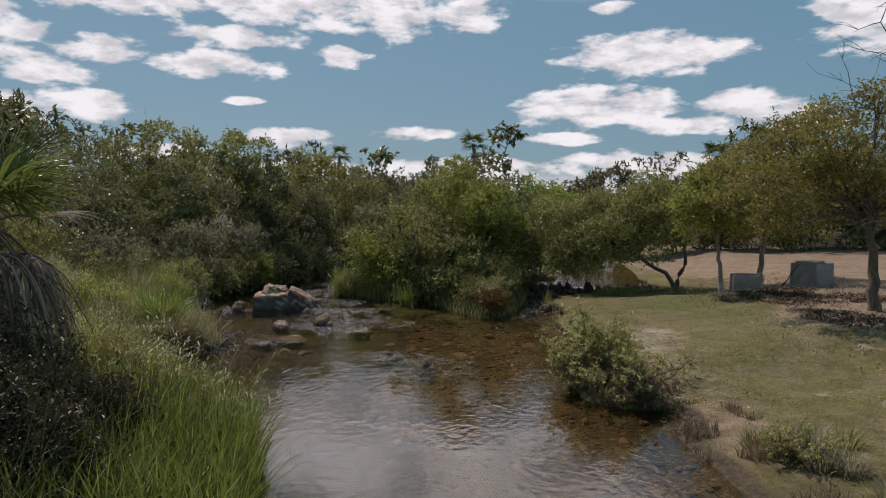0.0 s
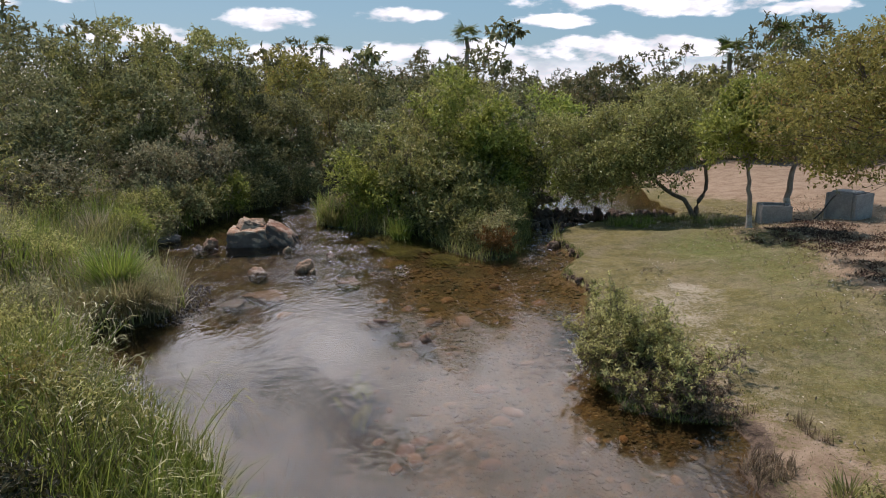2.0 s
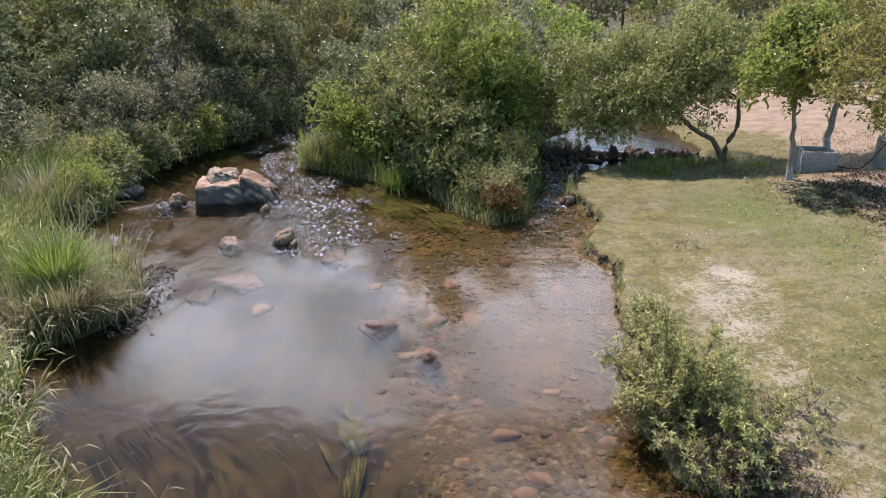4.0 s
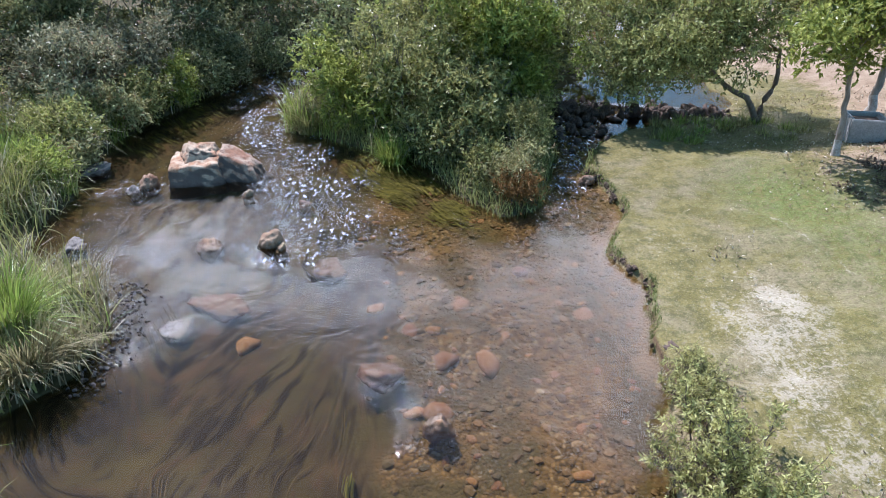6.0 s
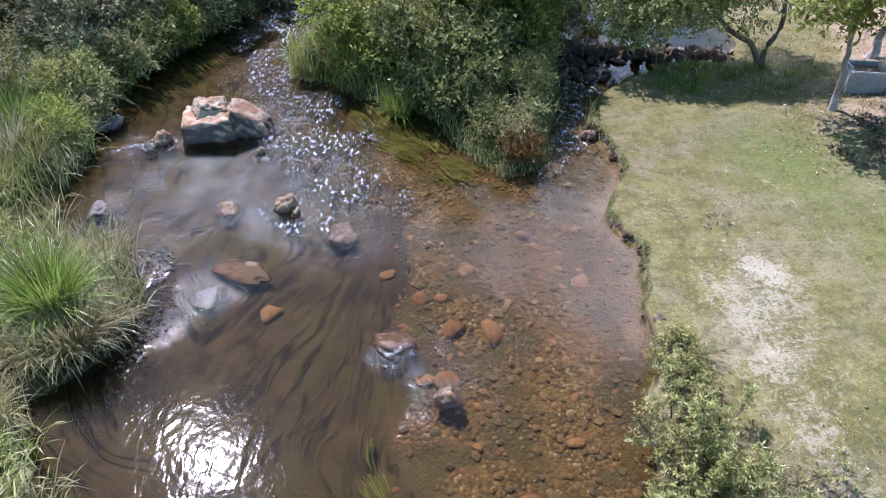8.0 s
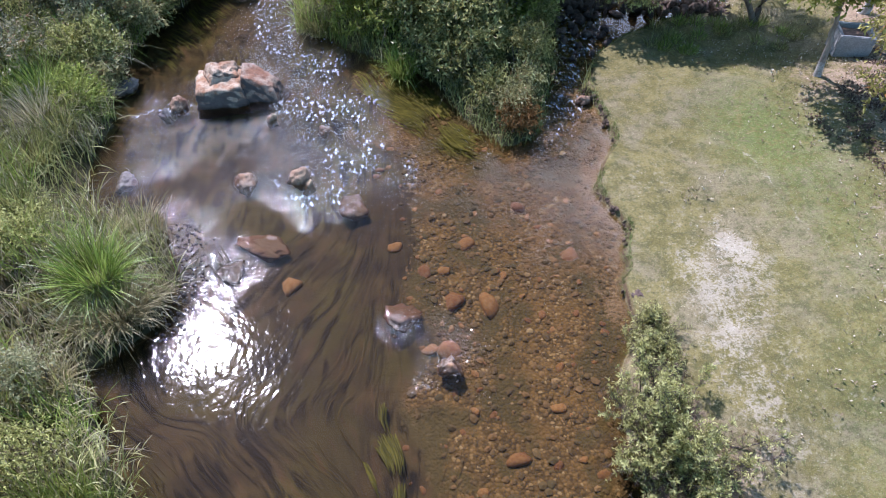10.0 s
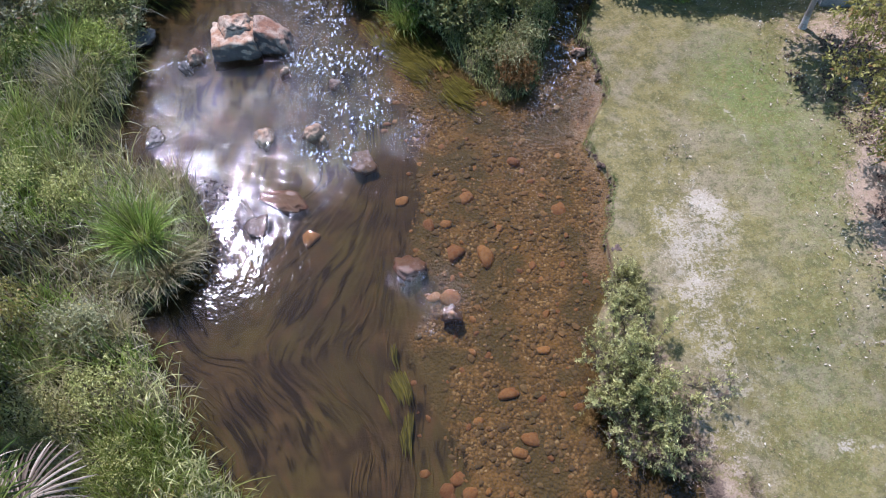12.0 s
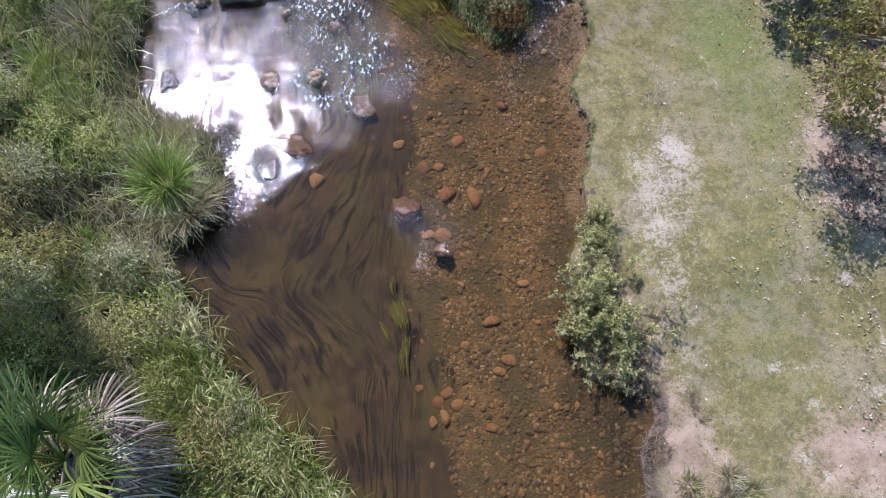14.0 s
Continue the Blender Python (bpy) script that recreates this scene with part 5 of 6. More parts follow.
# ---------------------------------------------------------------- fan palm
def fan(rng, hub, way, up, radius, n, spread, droop, wide=0.035):
    """One palm fan: folded segments round a hub."""
    way = unit(np.asarray(way, float))
    side = unit(np.cross(way, up))
    nrm = np.cross(side, way)
    vs, fs, o = [], [], 0
    for i in range(n):
        a = (i / (n - 1) - 0.5) * spread + rng.normal(0, 0.03)
        d = way * math.cos(a) + side * math.sin(a)
        t = unit(np.cross(d, nrm))
        L = radius * (0.8 + 0.2 * math.cos(a)) * rng.uniform(0.85, 1.1)
        dr = droop * rng.uniform(0.6, 1.5)
        k = 6
        for j in range(k + 1):
            s = j / k
            c = hub + d * L * s * (1 - 0.25 * dr * s) - np.array([0, 0, 1]) * L * dr * s ** 2.2 + nrm * 0.04 * math.sin(s * 3)
            w2 = wide * (0.25 + 1.2 * s) * (1 - s) ** 0.55 * 1.1 + 0.002
            vs += [c - t * w2, c + nrm * w2 * 0.5, c + t * w2]
        for j in range(k):
            b = o + 3 * j
            fs += [(b, b + 1, b + 4, b + 3), (b + 1, b + 2, b + 5, b + 4)]
        o += 3 * (k + 1)
    return np.array(vs), np.array(fs)


def fan_palm():
    at = (-5.05, 7.5, ground_z(-5.05, 7.5))
    rng = np.random.default_rng(77)
    top = root("fan_palm", at, "young fan palm with green fans above withered grey ones", "palm")
    line = bend((0, 0, -0.1), (0.02, 0.0, 2.0), rng, 0.03, 8)
    part("trunk", mesh_of("trunk", *tube(line, np.linspace(0.15, 0.12, 8), 9), M_BARK, True), top)
    head = np.array([0.02, 0, 1.95])
    # azimuth, rise, stalk, radius, withered, droop
    for az_, el_, L, r, dry, droop in [(15, 48, 0.55, 1.0, 0, 0.14), (60, 62, 0.6, 1.05, 0, 0.08), (115, 55, 0.6, 1.05, 0, 0.12), (165, 48, 0.65, 1.05, 0, 0.15), (215, 42, 0.65, 1.1, 0, 0.18), (265, 45, 0.6, 1.05, 0, 0.18), (318, 38, 0.6, 1.05, 0, 0.2), (200, 80, 0.6, 0.95, 0, 0.05), (240, 12, 0.7, 1.0, 0, 0.35),
                                       (52, 14, 0.6, 0.72, 1, 0.22), (80, -30, 0.5, 0.75, 1, 0.75), (20, -30, 0.5, 0.75, 1, 0.8), (-15, -35, 0.6, 0.95, 1, 0.9), (-50, -15, 0.65, 0.95, 1, 1.0), (-90, -15, 0.7, 0.95, 1, 0.95), (-130, -10, 0.7, 0.9, 1, 0.9), (130, -5, 0.7, 0.9, 1, 0.8), (-35, -55, 0.8, 0.9, 1, 0.8), (-75, -55, 0.8, 0.9, 1, 0.8), (35, -50, 0.75, 0.9, 1, 0.8)]:
        a, e = radians(az_), radians(el_)
        d = np.array([math.cos(a) * math.cos(e), math.sin(a) * math.cos(e), math.sin(e)])
        hub = head + d * L + np.array([0, 0, -0.05 if dry else 0.0])
        m_ = M_FROND_DRY if dry else M_FROND
        stalk = np.stack([head + (hub - head) * q + np.array([0, 0, 0.1 * math.sin(q * 3.1)]) for q in np.linspace(0, 1, 6)])
        up = np.array([-math.cos(a) * math.sin(e), -math.sin(a) * math.sin(e), math.cos(e)])
        f = part("fan", mesh_of("fan", *fan(rng, hub, d, up, r, 24 if dry else 34, radians(190 if dry else 250), droop, 0.018 if dry else 0.02), m_), top, "withered grey fan" if dry else "green pleated fan")
        part("stalk", mesh_of("stalk", *tube(stalk, np.linspace(0.022, 0.013, 6), 6), m_, True), f)


fan_palm()
for i, (x, y, h) in enumerate([(1.9, 45.0, 6.3), (16.3, 35.0, 5.2), (14.6, 37.0, 4.6), (-9.0, 60.0, 6.0)]):
    far_palm((x, y), h, 520 + i)

for i in range(64):
    r2 = np.random.default_rng(700 + i)
    x, y = r2.uniform(-6.6, -3.0), r2.uniform(7.6, 14.5)
    dd = shore(np.array([x]), np.array([y]))[0]
    if dd < 0.1 or dd > 2.2 or (x + 5.05) ** 2 + (y - 7.5) ** 2 < 0.7:
        continue
    tussock((x, y), M_GRASS_STRAW if i % 3 else M_GRASS_TALL, "straw-coloured grass tussock among the undergrowth" if i % 3 else "green grass tussock among the undergrowth", 920 + i, 200, 0.18, 0.5, 0.012, 1.0)

# ---- leafless tree at the edge of the bare earth
def bare_tree(at, seed):
    rng = np.random.default_rng(seed)
    top = root("bare_tree", (*at, ground_z(*at)), "leafless grey tree with thin crooked twigs", "tree")
    q = bend((0, 0, -0.1), (-0.5, 0, 3.4), rng, 0.06, 9)
    part("trunk", mesh_of("trunk", *tube(q, np.linspace(0.1, 0.06, 9), 8), M_BARK_PALE, True), top)
    for i, e in enumerate([(-2.6, -0.3, 5.2), (-2.0, 0.4, 5.8), (-1.2, -0.5, 6.2), (0.6, 0.3, 6.0), (-2.9, 0.1, 4.0), (-2.2, -0.6, 2.3), (-2.6, -0.3, 1.7)]):
        s0 = q[3 if e[2] < 3 else int(rng.integers(5, 9))]
        line = bend(s0, e, rng, 0.16, 8)
        pieces = [tube(line, np.linspace(0.035, 0.008, 8), 6)]
        for _ in range(14):
            b = line[rng.integers(2, 8)]
            t = b + rng.normal(0, 0.42, 3) + (np.array(e) - s0) * 0.12
            l2 = bend(b, t, rng, 0.2, 5)
            pieces.append(tube(l2, np.linspace(0.011, 0.003, 5), 4))
            for _ in range(2):
                pieces.append(tube(bend(l2[3], l2[4] + rng.normal(0, 0.2, 3), rng, 0.2, 4), np.linspace(0.005, 0.002, 4), 4))
        part("limb", mesh_of("limb", *merge(pieces), M_BARK_PALE, True), top)


bare_tree((10.3, 12.6), 540)
for i in range(22):
    r2 = np.random.default_rng(600 + i)
    x, y = r2.uniform(4.2, 7.3), r2.uniform(18.3, 19.6)
    if shore(np.array([x]), np.array([y]))[0] < 0.1:
        continue
    tussock((x, y), M_GRASS_TALL if i % 2 else M_GRASS_VIVID, "short dark tuft of grass in the shade of a tree", 620 + i, 90, 0.16, 0.2, 0.014)
for i in range(12):
    r2 = np.random.default_rng(560 + i)
    x, y = r2.uniform(3.1, 4.2), r2.uniform(5.4, 7.3)
    tussock((x, y), M_GRASS_DRY if i % 3 else M_GRASS_TALL, "dry straw-coloured grass tuft on the sandy bank", 570 + i, 130, 0.13, 0.24, 0.012)


# ---------------------------------------------------------------- rocks
def rock_mesh(seed, mat, size=(1, 1, 1), facets=15, rough=0.16, sub=3, sharp=22.0):
    """A faceted, worn stone: a ball cut by planes, then roughened."""
    rng = np.random.default_rng(seed)
    bm = bmesh.new()
    bmesh.ops.create_icosphere(bm, subdivisions=sub, radius=1.0)
    nrm = unit(rng.normal(0, 1, (facets, 3)))
    off = rng.uniform(0.55, 0.95, facets)
    for v in bm.verts:
        d = np.array(v.co.normalized())
        k = np.maximum(nrm @ d, 1e-3) / off
        r = 1.0 / (np.sum(k ** sharp) ** (1 / sharp))
        r = min(r, 1.25)
        q = Vector(d) * 1.0
        r *= 1 + rough * (noise.fractal(q * 2.3 + Vector((seed, 0, 0)), 1.0, 2.0, 4) + 0.5 * noise.noise(q * 9 + Vector((0, seed, 0))))
        v.co = Vector((d[0] * r * size[0], d[1] * r * size[1], d[2] * r * size[2]))
    me = bpy.data.meshes.new("rock")
    bm.to_mesh(me)
    bm.free()
    me.materials.append(mat)
    me.polygons.foreach_set("use_smooth", np.ones(len(me.polygons), bool))
    return me


def block_mesh(seed, mat, size, taper=0.85, rough=0.03, cuts=17, lean=(0, 0), slope=0.0):
    """A squared boulder with worn arrises."""
    bm = bmesh.new()
    bmesh.ops.create_cube(bm, size=2.0)
    bmesh.ops.subdivide_edges(bm, edges=bm.edges[:], cuts=cuts, use_grid_fill=True)
    for v in bm.verts:
        c = v.co
        p4 = (abs(c.x) ** 16 + abs(c.y) ** 16 + abs(c.z) ** 16) ** (1 / 16)
        c = c / p4
        t = (c.z + 1) / 2
        s = 1 + (taper - 1) * t
        q = Vector((c.x * s * size[0] + lean[0] * t, c.y * s * size[1] + lean[1] * t, c.z * size[2]))
        q.z += slope * q.x * t
        k = Vector((seed * 3.1, 0, 0))
        f = noise.fractal(q * 2.2 + k, 1.0, 2.0, 5)
        g = noise.fractal(q * 9 + k, 1.0, 2.0, 3)
        v.co = q * (1 + rough * 2.6 * f) + c * rough * 0.45 * g
    me = bpy.data.meshes.new("block")
    bm.to_mesh(me)
    bm.free()
    me.materials.append(mat)
    me.polygons.foreach_set("use_smooth", np.ones(len(me.polygons), bool))
    return me


def boulder():
    top = root("boulder", (-4.18, 17.4, 0.0), "large split tan boulder with a grey front standing in the river", "boulder")
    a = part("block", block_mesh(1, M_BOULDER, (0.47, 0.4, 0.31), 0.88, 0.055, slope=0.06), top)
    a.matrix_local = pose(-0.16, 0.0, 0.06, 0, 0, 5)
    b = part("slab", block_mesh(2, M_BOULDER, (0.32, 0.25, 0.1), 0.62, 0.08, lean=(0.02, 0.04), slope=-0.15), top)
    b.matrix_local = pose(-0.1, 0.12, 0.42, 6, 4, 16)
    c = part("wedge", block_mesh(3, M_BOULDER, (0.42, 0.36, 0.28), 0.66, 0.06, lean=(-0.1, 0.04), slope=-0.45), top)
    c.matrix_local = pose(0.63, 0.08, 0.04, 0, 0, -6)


boulder()


def rock(at, size, seed, mat, label, turn=0.0, group="rocks in the river"):
    ob = new("rock", rock_mesh(seed, mat, size, 17, 0.22, 4))
    ob.matrix_world = pose(*at, 0, 0, turn)
    return tagged(ob, label, "rock", group)


for i, (x, y, z, sx, sy, sz, mat) in enumerate([
        (-2.65, 14.95, 0.04, 0.24, 0.2, 0.24, M_ROCK), (-2.5, 14.8, 0.0, 0.14, 0.12, 0.1, M_ROCK), (-3.55, 15.0, -0.02, 0.3, 0.2, 0.1, M_ROCK), (-1.75, 14.3, -0.08, 0.34, 0.26, 0.13, M_ROCK),
        (-0.3, 11.2, -0.05, 0.17, 0.15, 0.13, M_ROCK), (-6.3, 17.7, 0.02, 0.42, 0.3, 0.15, M_ROCK_GREY), (-5.15, 17.05, 0.02, 0.2, 0.18, 0.18, M_ROCK), (-5.3, 16.85, 0.0, 0.16, 0.12, 0.1, M_ROCK_GREY),
        (-3.33, 16.65, 0.0, 0.12, 0.1, 0.1, M_ROCK), (-2.35, 16.3, 0.0, 0.14, 0.12, 0.08, M_ROCK), (-3.5, 12.95, -0.07, 0.3, 0.22, 0.1, M_ROCK_GREY), (-3.05, 13.45, -0.1, 0.45, 0.22, 0.1, M_ROCK_BED),
        (-0.92, 12.05, -0.12, 0.3, 0.26, 0.12, M_ROCK_BED), (-5.6, 15.0, -0.03, 0.22, 0.2, 0.1, M_ROCK_GREY), (2.45, 12.15, 0.03, 0.12, 0.1, 0.09, M_ROCK_DARK), (2.55, 16.9, 0.1, 0.16, 0.12, 0.09, M_ROCK)]):
    crest, foot = z + 0.85 * sz, ground_z(x, y) - 0.03
    rock((x, y, (crest + foot) / 2), (sx, sy, max(sz, (crest - foot) * 0.56)), 20 + i, mat, "tan rock breaking the surface of the river" if mat is M_ROCK else "reddish rock just below the surface of the river" if mat is M_ROCK_BED else "grey river rock at the water's edge", i * 47.0)

# ---- the stone dam that holds the pool
rng = np.random.default_rng(55)
dam = root("stone_dam", (4.5, 20.3, 0.0), "loose dam of dark rocks holding back the pool", "dam")
shapes = [rock_mesh(80 + i, M_ROCK_DARK, (1, 0.85, 0.75), 14, 0.2, 3) for i in range(6)]
for i in range(120):
    s = rng.random()
    x = -2.0 + 3.9 * s
    r = rng.uniform(0.07, 0.19)
    ob = part("rock", shapes[i % 6], dam)
    ob.matrix_local = pose(x, 0.4 - 0.22 * (x + 1.5) + rng.normal(0, 0.2), rng.uniform(-0.04, 0.15), *rng.uniform(0, 360, 3)) @ Matrix.Diagonal((r * rng.uniform(0.8, 1.5), r * rng.uniform(0.7, 1.2), r * rng.uniform(0.6, 1.1), 1))
for i in range(70):
    r = rng.uniform(0.04, 0.15)
    ob = part("rock", shapes[i % 6], dam)
    ob.matrix_local = pose(rng.uniform(-2.2, -1.0), rng.uniform(-1.9, 0.6), rng.uniform(-0.1, 0.05), *rng.uniform(0, 360, 3)) @ Matrix.Diagonal((r, r, r, 1))


# ---------------------------------------------------------------- concrete tanks
def box_mesh(name, size, mat, seed, bevel=0.015):
    bm = bmesh.new()
    bmesh.ops.create_cube(bm, size=1.0)
    bmesh.ops.scale(bm, vec=size, verts=bm.verts)
    bmesh.ops.bevel(bm, geom=bm.edges[:], offset=bevel, segments=2, affect="EDGES")
    me = bpy.data.meshes.new(name)
    bm.to_mesh(me)
    bm.free()
    me.materials.append(mat)
    return me


def tank(at, w_, d_, h_, turn, label, lid):
    top = root("concrete_tank", (at[0], at[1], ground_z(*at)), label, "tank", "concrete tanks", turn)
    t = 0.07
    for x, y, sx, sy in ((0, -d_ / 2, w_, t), (0, d_ / 2, w_, t), (-w_ / 2 + t / 2, 0, t, d_ - t - 0.004), (w_ / 2 - t / 2, 0, t, d_ - t - 0.004)):
        s = part("side", box_mesh("side", (sx, sy, h_ + 0.1), M_CONCRETE, 1), top)
        s.matrix_local = pose(x, y, h_ / 2 - 0.05)
    if lid:
        s = part("lid", box_mesh("lid", (w_ * 0.62, d_ - 0.12, 0.05), M_CONCRETE, 2), top, "cast concrete cover slab")
        s.matrix_local = pose(-w_ * 0.12, 0, h_ + 0.026)
    else:
        s = part("fill", box_mesh("fill", (w_ - 0.15, d_ - 0.15, h_ * 0.8), M_BRICK, 3), top, "rubble and dry leaves inside")
        s.matrix_local = pose(0, 0, h_ * 0.45)
    return top


tank((9.45, 17.5), 0.8, 0.62, 0.56, 32, "square grey concrete tank with a cover slab on bare earth", True)
tank((7.95, 17.95), 0.66, 0.52, 0.46, -12, "low open grey concrete tank with rubble inside", False)

hose_line = np.array([(x, y, ground_z(x, y) + up) for x, y, up in ((9.08, 17.4, 0.58), (8.95, 17.35, 0.5), (8.75, 17.35, 0.2), (8.6, 17.4, 0.03), (8.45, 17.6, 0.03), (8.38, 17.8, 0.05))])
hose = new("hose", mesh_of("hose", *tube(hose_line, np.full(6, 0.016), 7), M_HOSE, True))
tagged(hose, "black plastic hose hanging from the concrete tank", "hose")

# ---------------------------------------------------------------- fallen leaves
rng = np.random.default_rng(66)
p = scatter(rng, 13000, (2.6, 5.5, 11, 21), lambda x, y: (shore(x, y) > 0.1) & (x > 2) & (lattice(x, y, 1.3, 41) * 0.6 + sstep(x, 4, 8) * 0.5 + rng.random(x.shape) * 0.4 > 0.75))
P = on_ground(p[:, 0], p[:, 1], 0.03)
C_, R_ = P, np.full(len(P), 0.012)
v, f = leaf_cloud(C_, R_, len(P), rng, 0.045, 0.5, per=1, up=2.0)
tagged(new("leaf_litter", mesh_of("leaf_litter", v, f, M_LITTER)), "dry fallen leaves scattered over the turf", "leaves", kind="stuff")

# leaf litter laid over the tree shadows, its dark tone deepening their shade
M_LITTER_SHADED = leaf_material("litter_shaded", (0.05, 0.033, 0.022), (0.11, 0.07, 0.045), (0.21, 0.135, 0.085), 0.05, 0.8)
p = scatter(rng, 9000, (5.8, 10.2, 10.5, 18.4), lambda x, y: (ellipse(x, y, 7.3, 12.2, 1.0, 1.7, 10) + ellipse(x, y, 7.0, 15.4, 0.9, 0.7) + ellipse(x, y, 8.2, 14.6, 1.5, 0.8, -10) + ellipse(x, y, 7.9, 16.6, 1.0, 0.9) > 0.25 + 0.6 * lattice(x, y, 0.7, 43)) & (lattice(x, y, 0.3, 44) > 0.35))
v, f = leaf_cloud(on_ground(p[:, 0], p[:, 1], 0.012), np.full(len(p), 0.012), len(p), rng, 0.05, 0.55, per=1, up=2.5)
tagged(new("dark_leaf_litter", mesh_of("dark_leaf_litter", v, f, M_LITTER_SHADED)), "fallen leaves on the earth below the trees, darkened for shade", "leaves", kind="stuff")

# ---------------------------------------------------------------- stones on the bed
rng = np.random.default_rng(88)
stones = [rock_mesh(140 + i, M_STONE_BED, (1, 0.8, 0.45), 10, 0.05, 2) for i in range(6)]
BIG = [(-0.18, 12.37, 0.2), (0.05, 13.5, 0.17), (-1.05, 13.5, 0.15), (0.5, 9.9, 0.16), (0.75, 9.2, 0.18), (0.6, 9.0, 0.14), (-0.45, 8.55, 0.14), (-0.3, 8.7, 0.13), (-0.15, 8.5, 0.14),
       (-0.35, 8.3, 0.13), (-0.55, 8.25, 0.12), (0.37, 8.1, 0.14), (1.67, 13.15, 0.17), (1.07, 10.54, 0.12), (-0.28, 11.55, 0.2), (0.35, 12.25, 0.22), (-0.55, 11.6, 0.15), (0.95, 14.3, 0.16), (-2.6, 12.75, 0.2), (-0.6, 12.9, 0.15), (-0.3, 12.95, 0.12)]
spots = BIG + [(*q, float(r)) for q, r in zip(scatter(rng, 130, (-1.4, 5.5, 2.3, 16), lambda x, y: (shore(x, y) < -0.2) & (x > -1.0 - 0.1 * (y - 11))), rng.uniform(0.03, 0.085, 130))]
for i, (x, y, r) in enumerate(spots):
    ob = part("stone", stones[i % 6], ground)
    ob.matrix_world = pose(x, y, ground_z(x, y) - r * 0.05, *(rng.normal(0, 8, 2)), rng.uniform(0, 360)) @ Matrix.Diagonal((r, r, r, 1))


def gravel(rng, n, lo, hi, keep):
    """Loose stones half sunk in the bed, joined: verts, triangles."""
    bm = bmesh.new()
    bmesh.ops.create_icosphere(bm, subdivisions=1, radius=1.0)
    base = np.array([v.co for v in bm.verts])
    tris = np.array([[v.index for v in f.verts] for f in bm.faces])
    bm.free()
    p = scatter(rng, n, (-2.0, 4.5, 2.8, 19.5), keep)
    r = lo * (hi / lo) ** (rng.random(n) ** 2.6)
    a = rng.uniform(0, 2 * np.pi, n)
    jit = rng.uniform(0.72, 1.2, (n, len(base), 1))
    v = base[None] * jit * np.stack([r * rng.uniform(0.8, 1.4, n), r, r * rng.uniform(0.4, 0.65, n)], -1)[:, None]
    v = np.stack([v[..., 0] * np.cos(a)[:, None] - v[..., 1] * np.sin(a)[:, None], v[..., 0] * np.sin(a)[:, None] + v[..., 1] * np.cos(a)[:, None], v[..., 2]], -1)
    v += np.stack([p[:, 0], p[:, 1], height(p[:, 0], p[:, 1]) + r * 0.12], -1)[:, None]
    return v.reshape(-1, 3), (np.arange(n)[:, None, None] * len(base) + tris[None]).reshape(-1, 3)


def gravel_material():
    m, n = material("bed_gravel")
    isl = n.add("ShaderNodeNewGeometry", out=8)
    pos = n.add("ShaderNodeTexCoord", out=3)
    f = n.noise(pos, 26.0, 5.0, 0.65)
    col = n.ramp(isl, [(0.0, (0.085, 0.062, 0.03)), (0.3, (0.13, 0.092, 0.042)), (0.62, (0.165, 0.112, 0.048)), (0.88, (0.215, 0.132, 0.055)), (0.97, (0.28, 0.19, 0.09)), (1.0, (0.38, 0.3, 0.17))])
    col = n.mix(n.step(f, 0.45, 0.65, 0, 0.6), col, (0.09, 0.065, 0.03))
    col = n.mix(n.step(n.noise(pos, 1.2, 3.0), 0.5, 0.62, 0, 0.55), col, (0.075, 0.07, 0.03))
    finish(n, n.add("ShaderNodeBsdfPrincipled", Base_Color=col, Roughness=0.8, Normal=n.add("ShaderNodeBump", Strength=0.5, Distance=0.008, Height=f)))
    return m


M_GRAVEL = gravel_material()
tagged(new("river_gravel", mesh_of("river_gravel", *gravel(rng, 5000, 0.016, 0.065, lambda x, y: (shore(x, y) < -0.12) & (x > -0.75 - 0.1 * (y - 11) + 0.5 * (lattice(x, y, 0.9, 14) - 0.5)) & (lattice(x, y, 0.6, 15) + 0.5 * rng.random(x.shape) > 0.55)), M_GRAVEL)), "amber and brown gravel on the river bed", "gravel", kind="stuff")


# ---------------------------------------------------------------- water weed streaming with the current
def strands(start, rng, length, wide, depth, seed, slant=0.0):
    """Long ribbons that follow the current over the bed: verts, quads."""
    n, k = len(start), 9
    P, V = start.copy(), []
    L = length * rng.uniform(0.5, 1.3, n)
    lift = depth * rng.random(n)
    for j in range(k + 1):
        t = j / k
        gx = (across(P[:, 0] + 0.02, P[:, 1]) - across(P[:, 0] - 0.02, P[:, 1])) / 0.04
        gy = (across(P[:, 0], P[:, 1] + 0.02) - across(P[:, 0], P[:, 1] - 0.02)) / 0.04
        ang = slant * sstep(P[:, 1], 14.5, 15.5) + np.arctan2(-np.abs(gx), gy * np.sign(gx)) + 0.5 * (lattice(P[:, 0] + 40, P[:, 1], 0.9, seed) - 0.5) + 0.5 * (lattice(P[:, 0], P[:, 1] + 9, 0.4, seed + 1) - 0.5)
        d = np.stack([np.cos(ang), np.sin(ang)], -1)
        side = np.stack([-d[:, 1], d[:, 0]], -1)
        w2 = (wide * (0.35 + 1.1 * math.sin(math.pi * min(1, t * 0.9 + 0.1))) * 0.5)
        z = np.minimum(height(P[:, 0], P[:, 1]) + 0.03 + lift, -0.02) + 0.008 * np.sin(7 * t + P[:, 0] * 5)
        for sgn in (-1, 1):
            V.append(np.concatenate([P + side * (sgn * w2), z[:, None] + 0.002 * sgn], 1))
        P = P + d * (L / k)[:, None]
    v = np.stack(V, 1).reshape(-1, 3)
    o = np.arange(n)[:, None] * (2 * (k + 1))
    return v, np.stack([o + [2 * j, 2 * j + 1, 2 * j + 3, 2 * j + 2] for j in range(k)], 1).reshape(-1, 4)


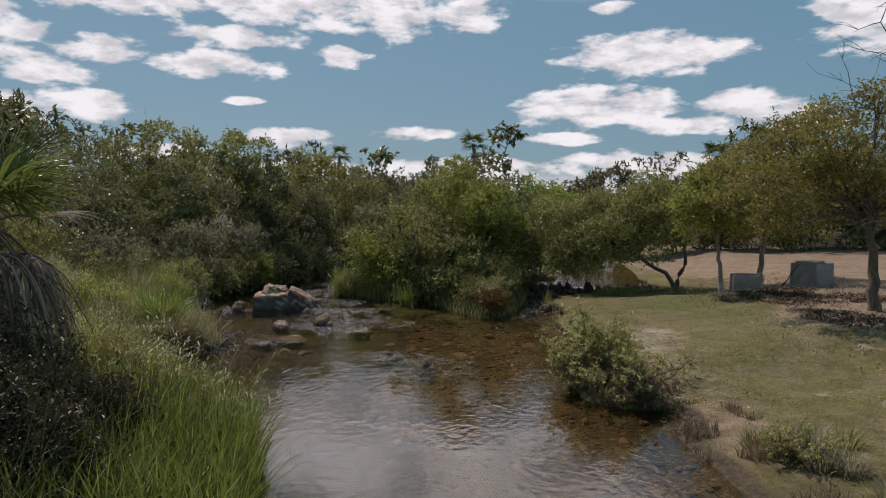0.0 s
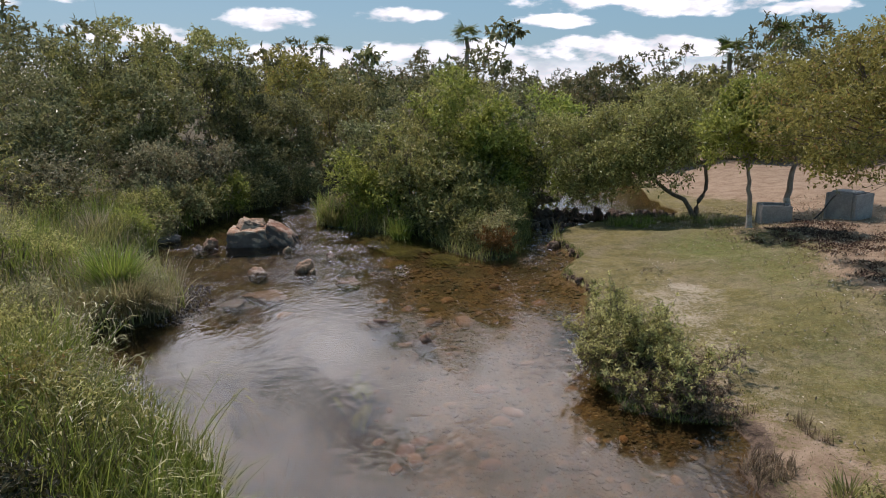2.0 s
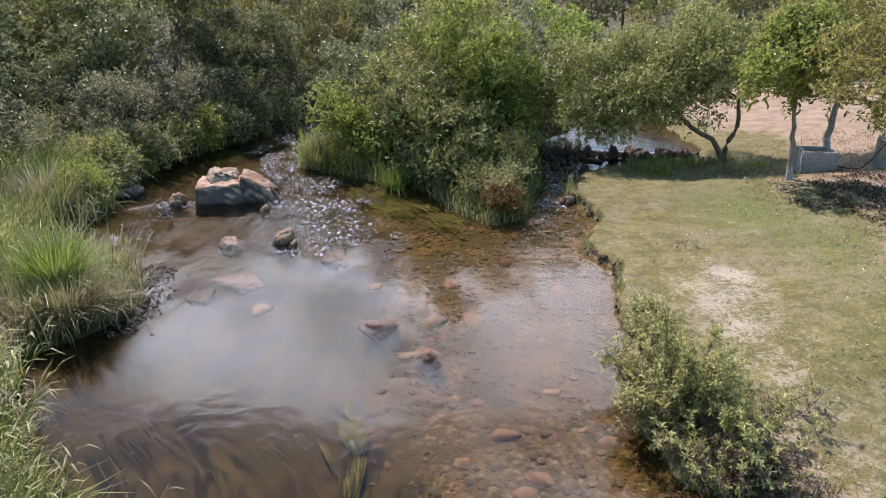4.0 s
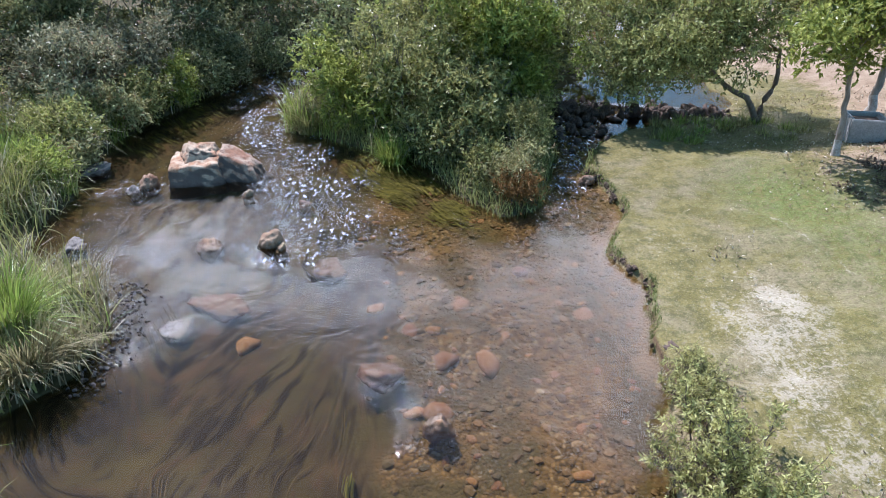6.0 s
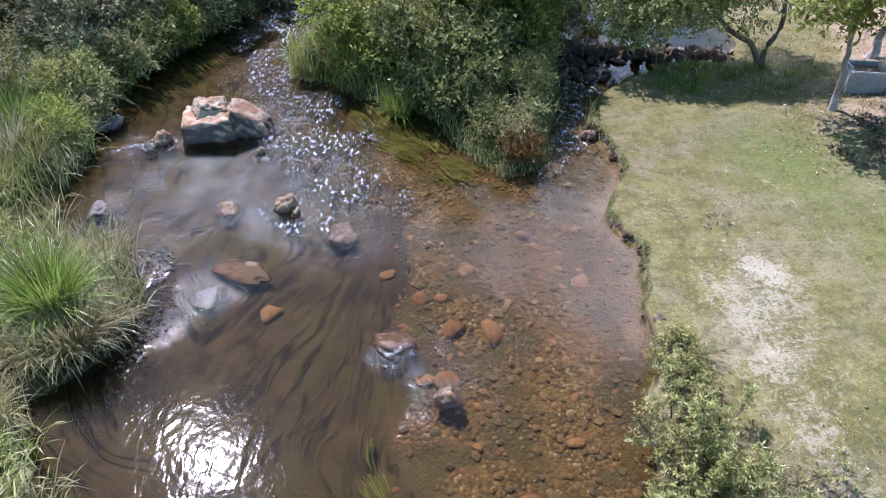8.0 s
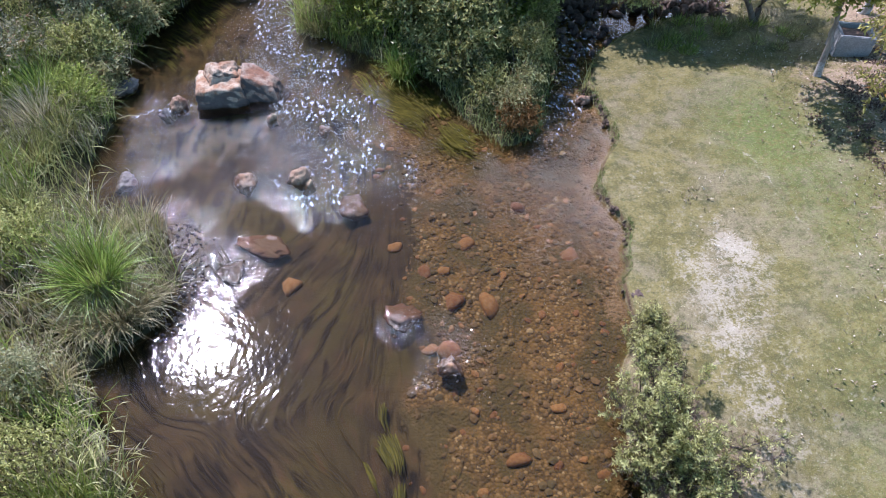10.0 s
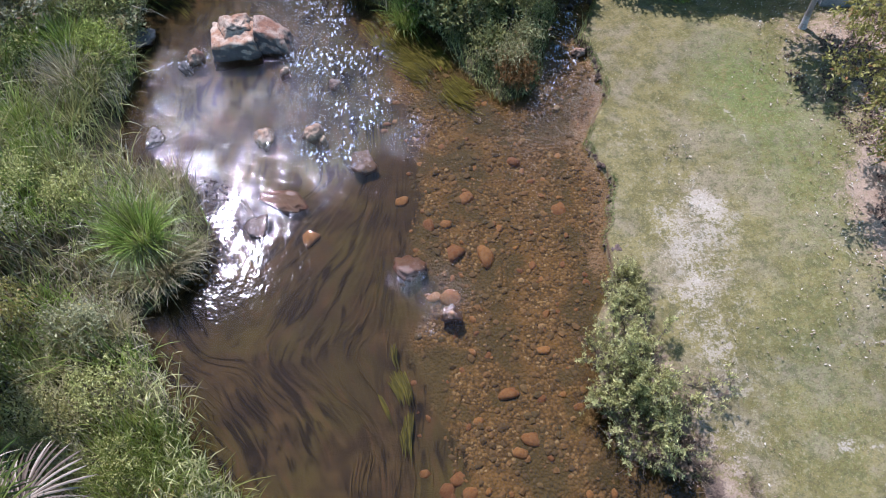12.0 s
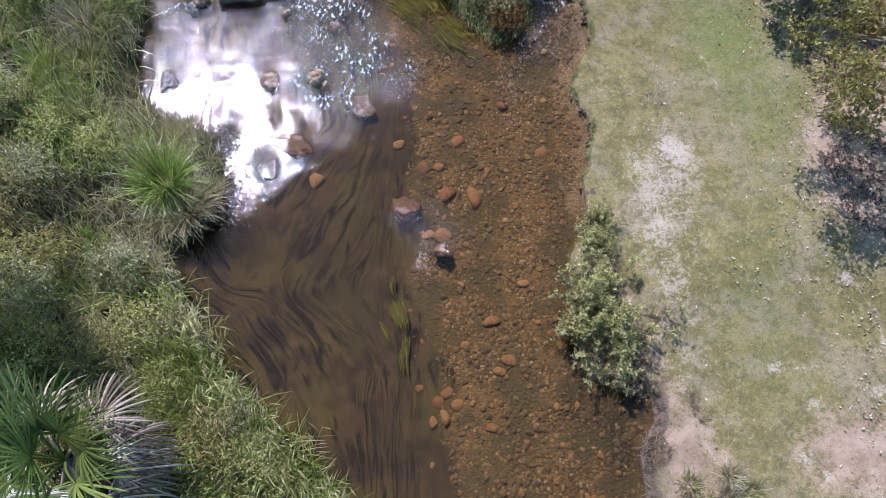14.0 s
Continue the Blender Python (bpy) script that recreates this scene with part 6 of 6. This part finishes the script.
M_WEED = leaf_material("weed_brown", (0.09, 0.07, 0.028), (0.125, 0.1, 0.038), (0.17, 0.135, 0.05), 0.3, 0.8)
M_WEED_GREEN = leaf_material("weed_green", (0.06, 0.07, 0.012), (0.17, 0.19, 0.028), (0.33, 0.37, 0.06), 0.3, 0.7)
rng = np.random.default_rng(99)


def weed_zone(x, y):
    return (shore(x, y) < -0.15) & (x < -0.5 - 0.16 * (y - 11) + 0.8 * (lattice(x, y, 1.0, 51) - 0.5)) & (y < 13.6)


def mats(x, y, seed):
    return weed_zone(x + 1.5 * rng.random(x.shape) ** 1.5, y) & (0.6 * lattice(2.6 * x, 0.8 * y, 0.9, seed) + 0.4 * lattice(3.0 * x, y, 0.35, seed + 1) > 0.6)


p = scatter(rng, 320, (-5, 4.5, 0.3, 13.6), lambda x, y: mats(x, y, 52))
tagged(new("water_weed", mesh_of("water_weed", *strands(p, rng, 0.5, 0.006, 0.015, 61), M_WEED)), "brown water weed combed by the current", "water weed", kind="stuff")
p = np.concatenate([scatter(rng, 1700, (-2.2, 15.4, 0.6, 19.0), lambda x, y: (shore(x, y) < -0.12) & (ellipse(x, y, -0.75, 17.1, 0.5, 1.7, 36) > 0.25 + 0.4 * rng.random(x.shape)) & (lattice(x, y, 0.45, 57) > 0.25 + 0.3 * rng.random(x.shape))), scatter(rng, 260, (-1.8, 9.2, -0.9, 11.4), lambda x, y: ((x + 1.3 + 0.25 * (y - 10.4)) ** 2 * 14 + (y - 10.3) ** 2 < 1.0) & (lattice(x, y, 0.3, 58) > 0.45)),
                    scatter(rng, 160, (-6, 18.5, -4.4, 21.8), lambda x, y: (shore(x, y) < -0.1) & (shore(x, y) > -0.8) & (x < -4))])
tagged(new("green_weed", mesh_of("green_weed", *strands(p, rng, 0.3, 0.009, 0.08, 64, 0.7), M_WEED_GREEN)), "bright green water weed below the surface", "water weed", kind="stuff")

# ---------------------------------------------------------------- clods of earth added below the cut bank, dark for the overhang's shadow
M_EARTH = plain_material("earth", (0.06, 0.04, 0.027), (0.17, 0.11, 0.07), 26.0, 0.9, 0.8)
rng = np.random.default_rng(111)
clods = [rock_mesh(160 + i, M_EARTH, (1, 0.8, 0.8), 14, 0.4, 3) for i in range(4)]
near_bank = [q for q in RIGHT if 11.5 < q[1] < 17.4]
for i in range(80):
    k = int(rng.integers(0, len(near_bank) - 1))
    a, b = np.array(near_bank[k]), np.array(near_bank[k + 1])
    q, along = a + (b - a) * rng.random(), math.degrees(math.atan2(*(b - a)[::-1]))
    gap = lattice(np.array([q[0] * 2]), np.array([q[1]]), 0.55, 71)[0]
    if gap < 0.42:
        continue
    r = rng.uniform(0.02, 0.05) * (0.5 + gap)
    ob = part("clod", clods[i % 4], ground)
    ob.matrix_world = pose(q[0] + 0.03 + rng.normal(0, 0.03), q[1], rng.uniform(0.0, 0.1), *rng.uniform(0, 360, 2), along + rng.normal(0, 40)) @ Matrix.Diagonal((r * 1.4, r, r, 1))
grits = [rock_mesh(170 + i, M_ROCK_GREY, (1, 0.8, 0.6), 10, 0.15, 1) for i in range(3)]
for i in range(240):
    y, r = rng.uniform(11.7, 13.95), rng.uniform(0.012, 0.04)
    x = -4.05 - 0.25 * max(0.0, y - 12.9) + rng.normal(0, 0.12) - 0.1 * max(0.0, 12.2 - y)
    ob = part("stone", grits[i % 3], ground)
    ob.matrix_world = pose(x, y, rng.uniform(-0.015, 0.012), *rng.uniform(0, 360, 3)) @ Matrix.Diagonal((r, r, r, 1))
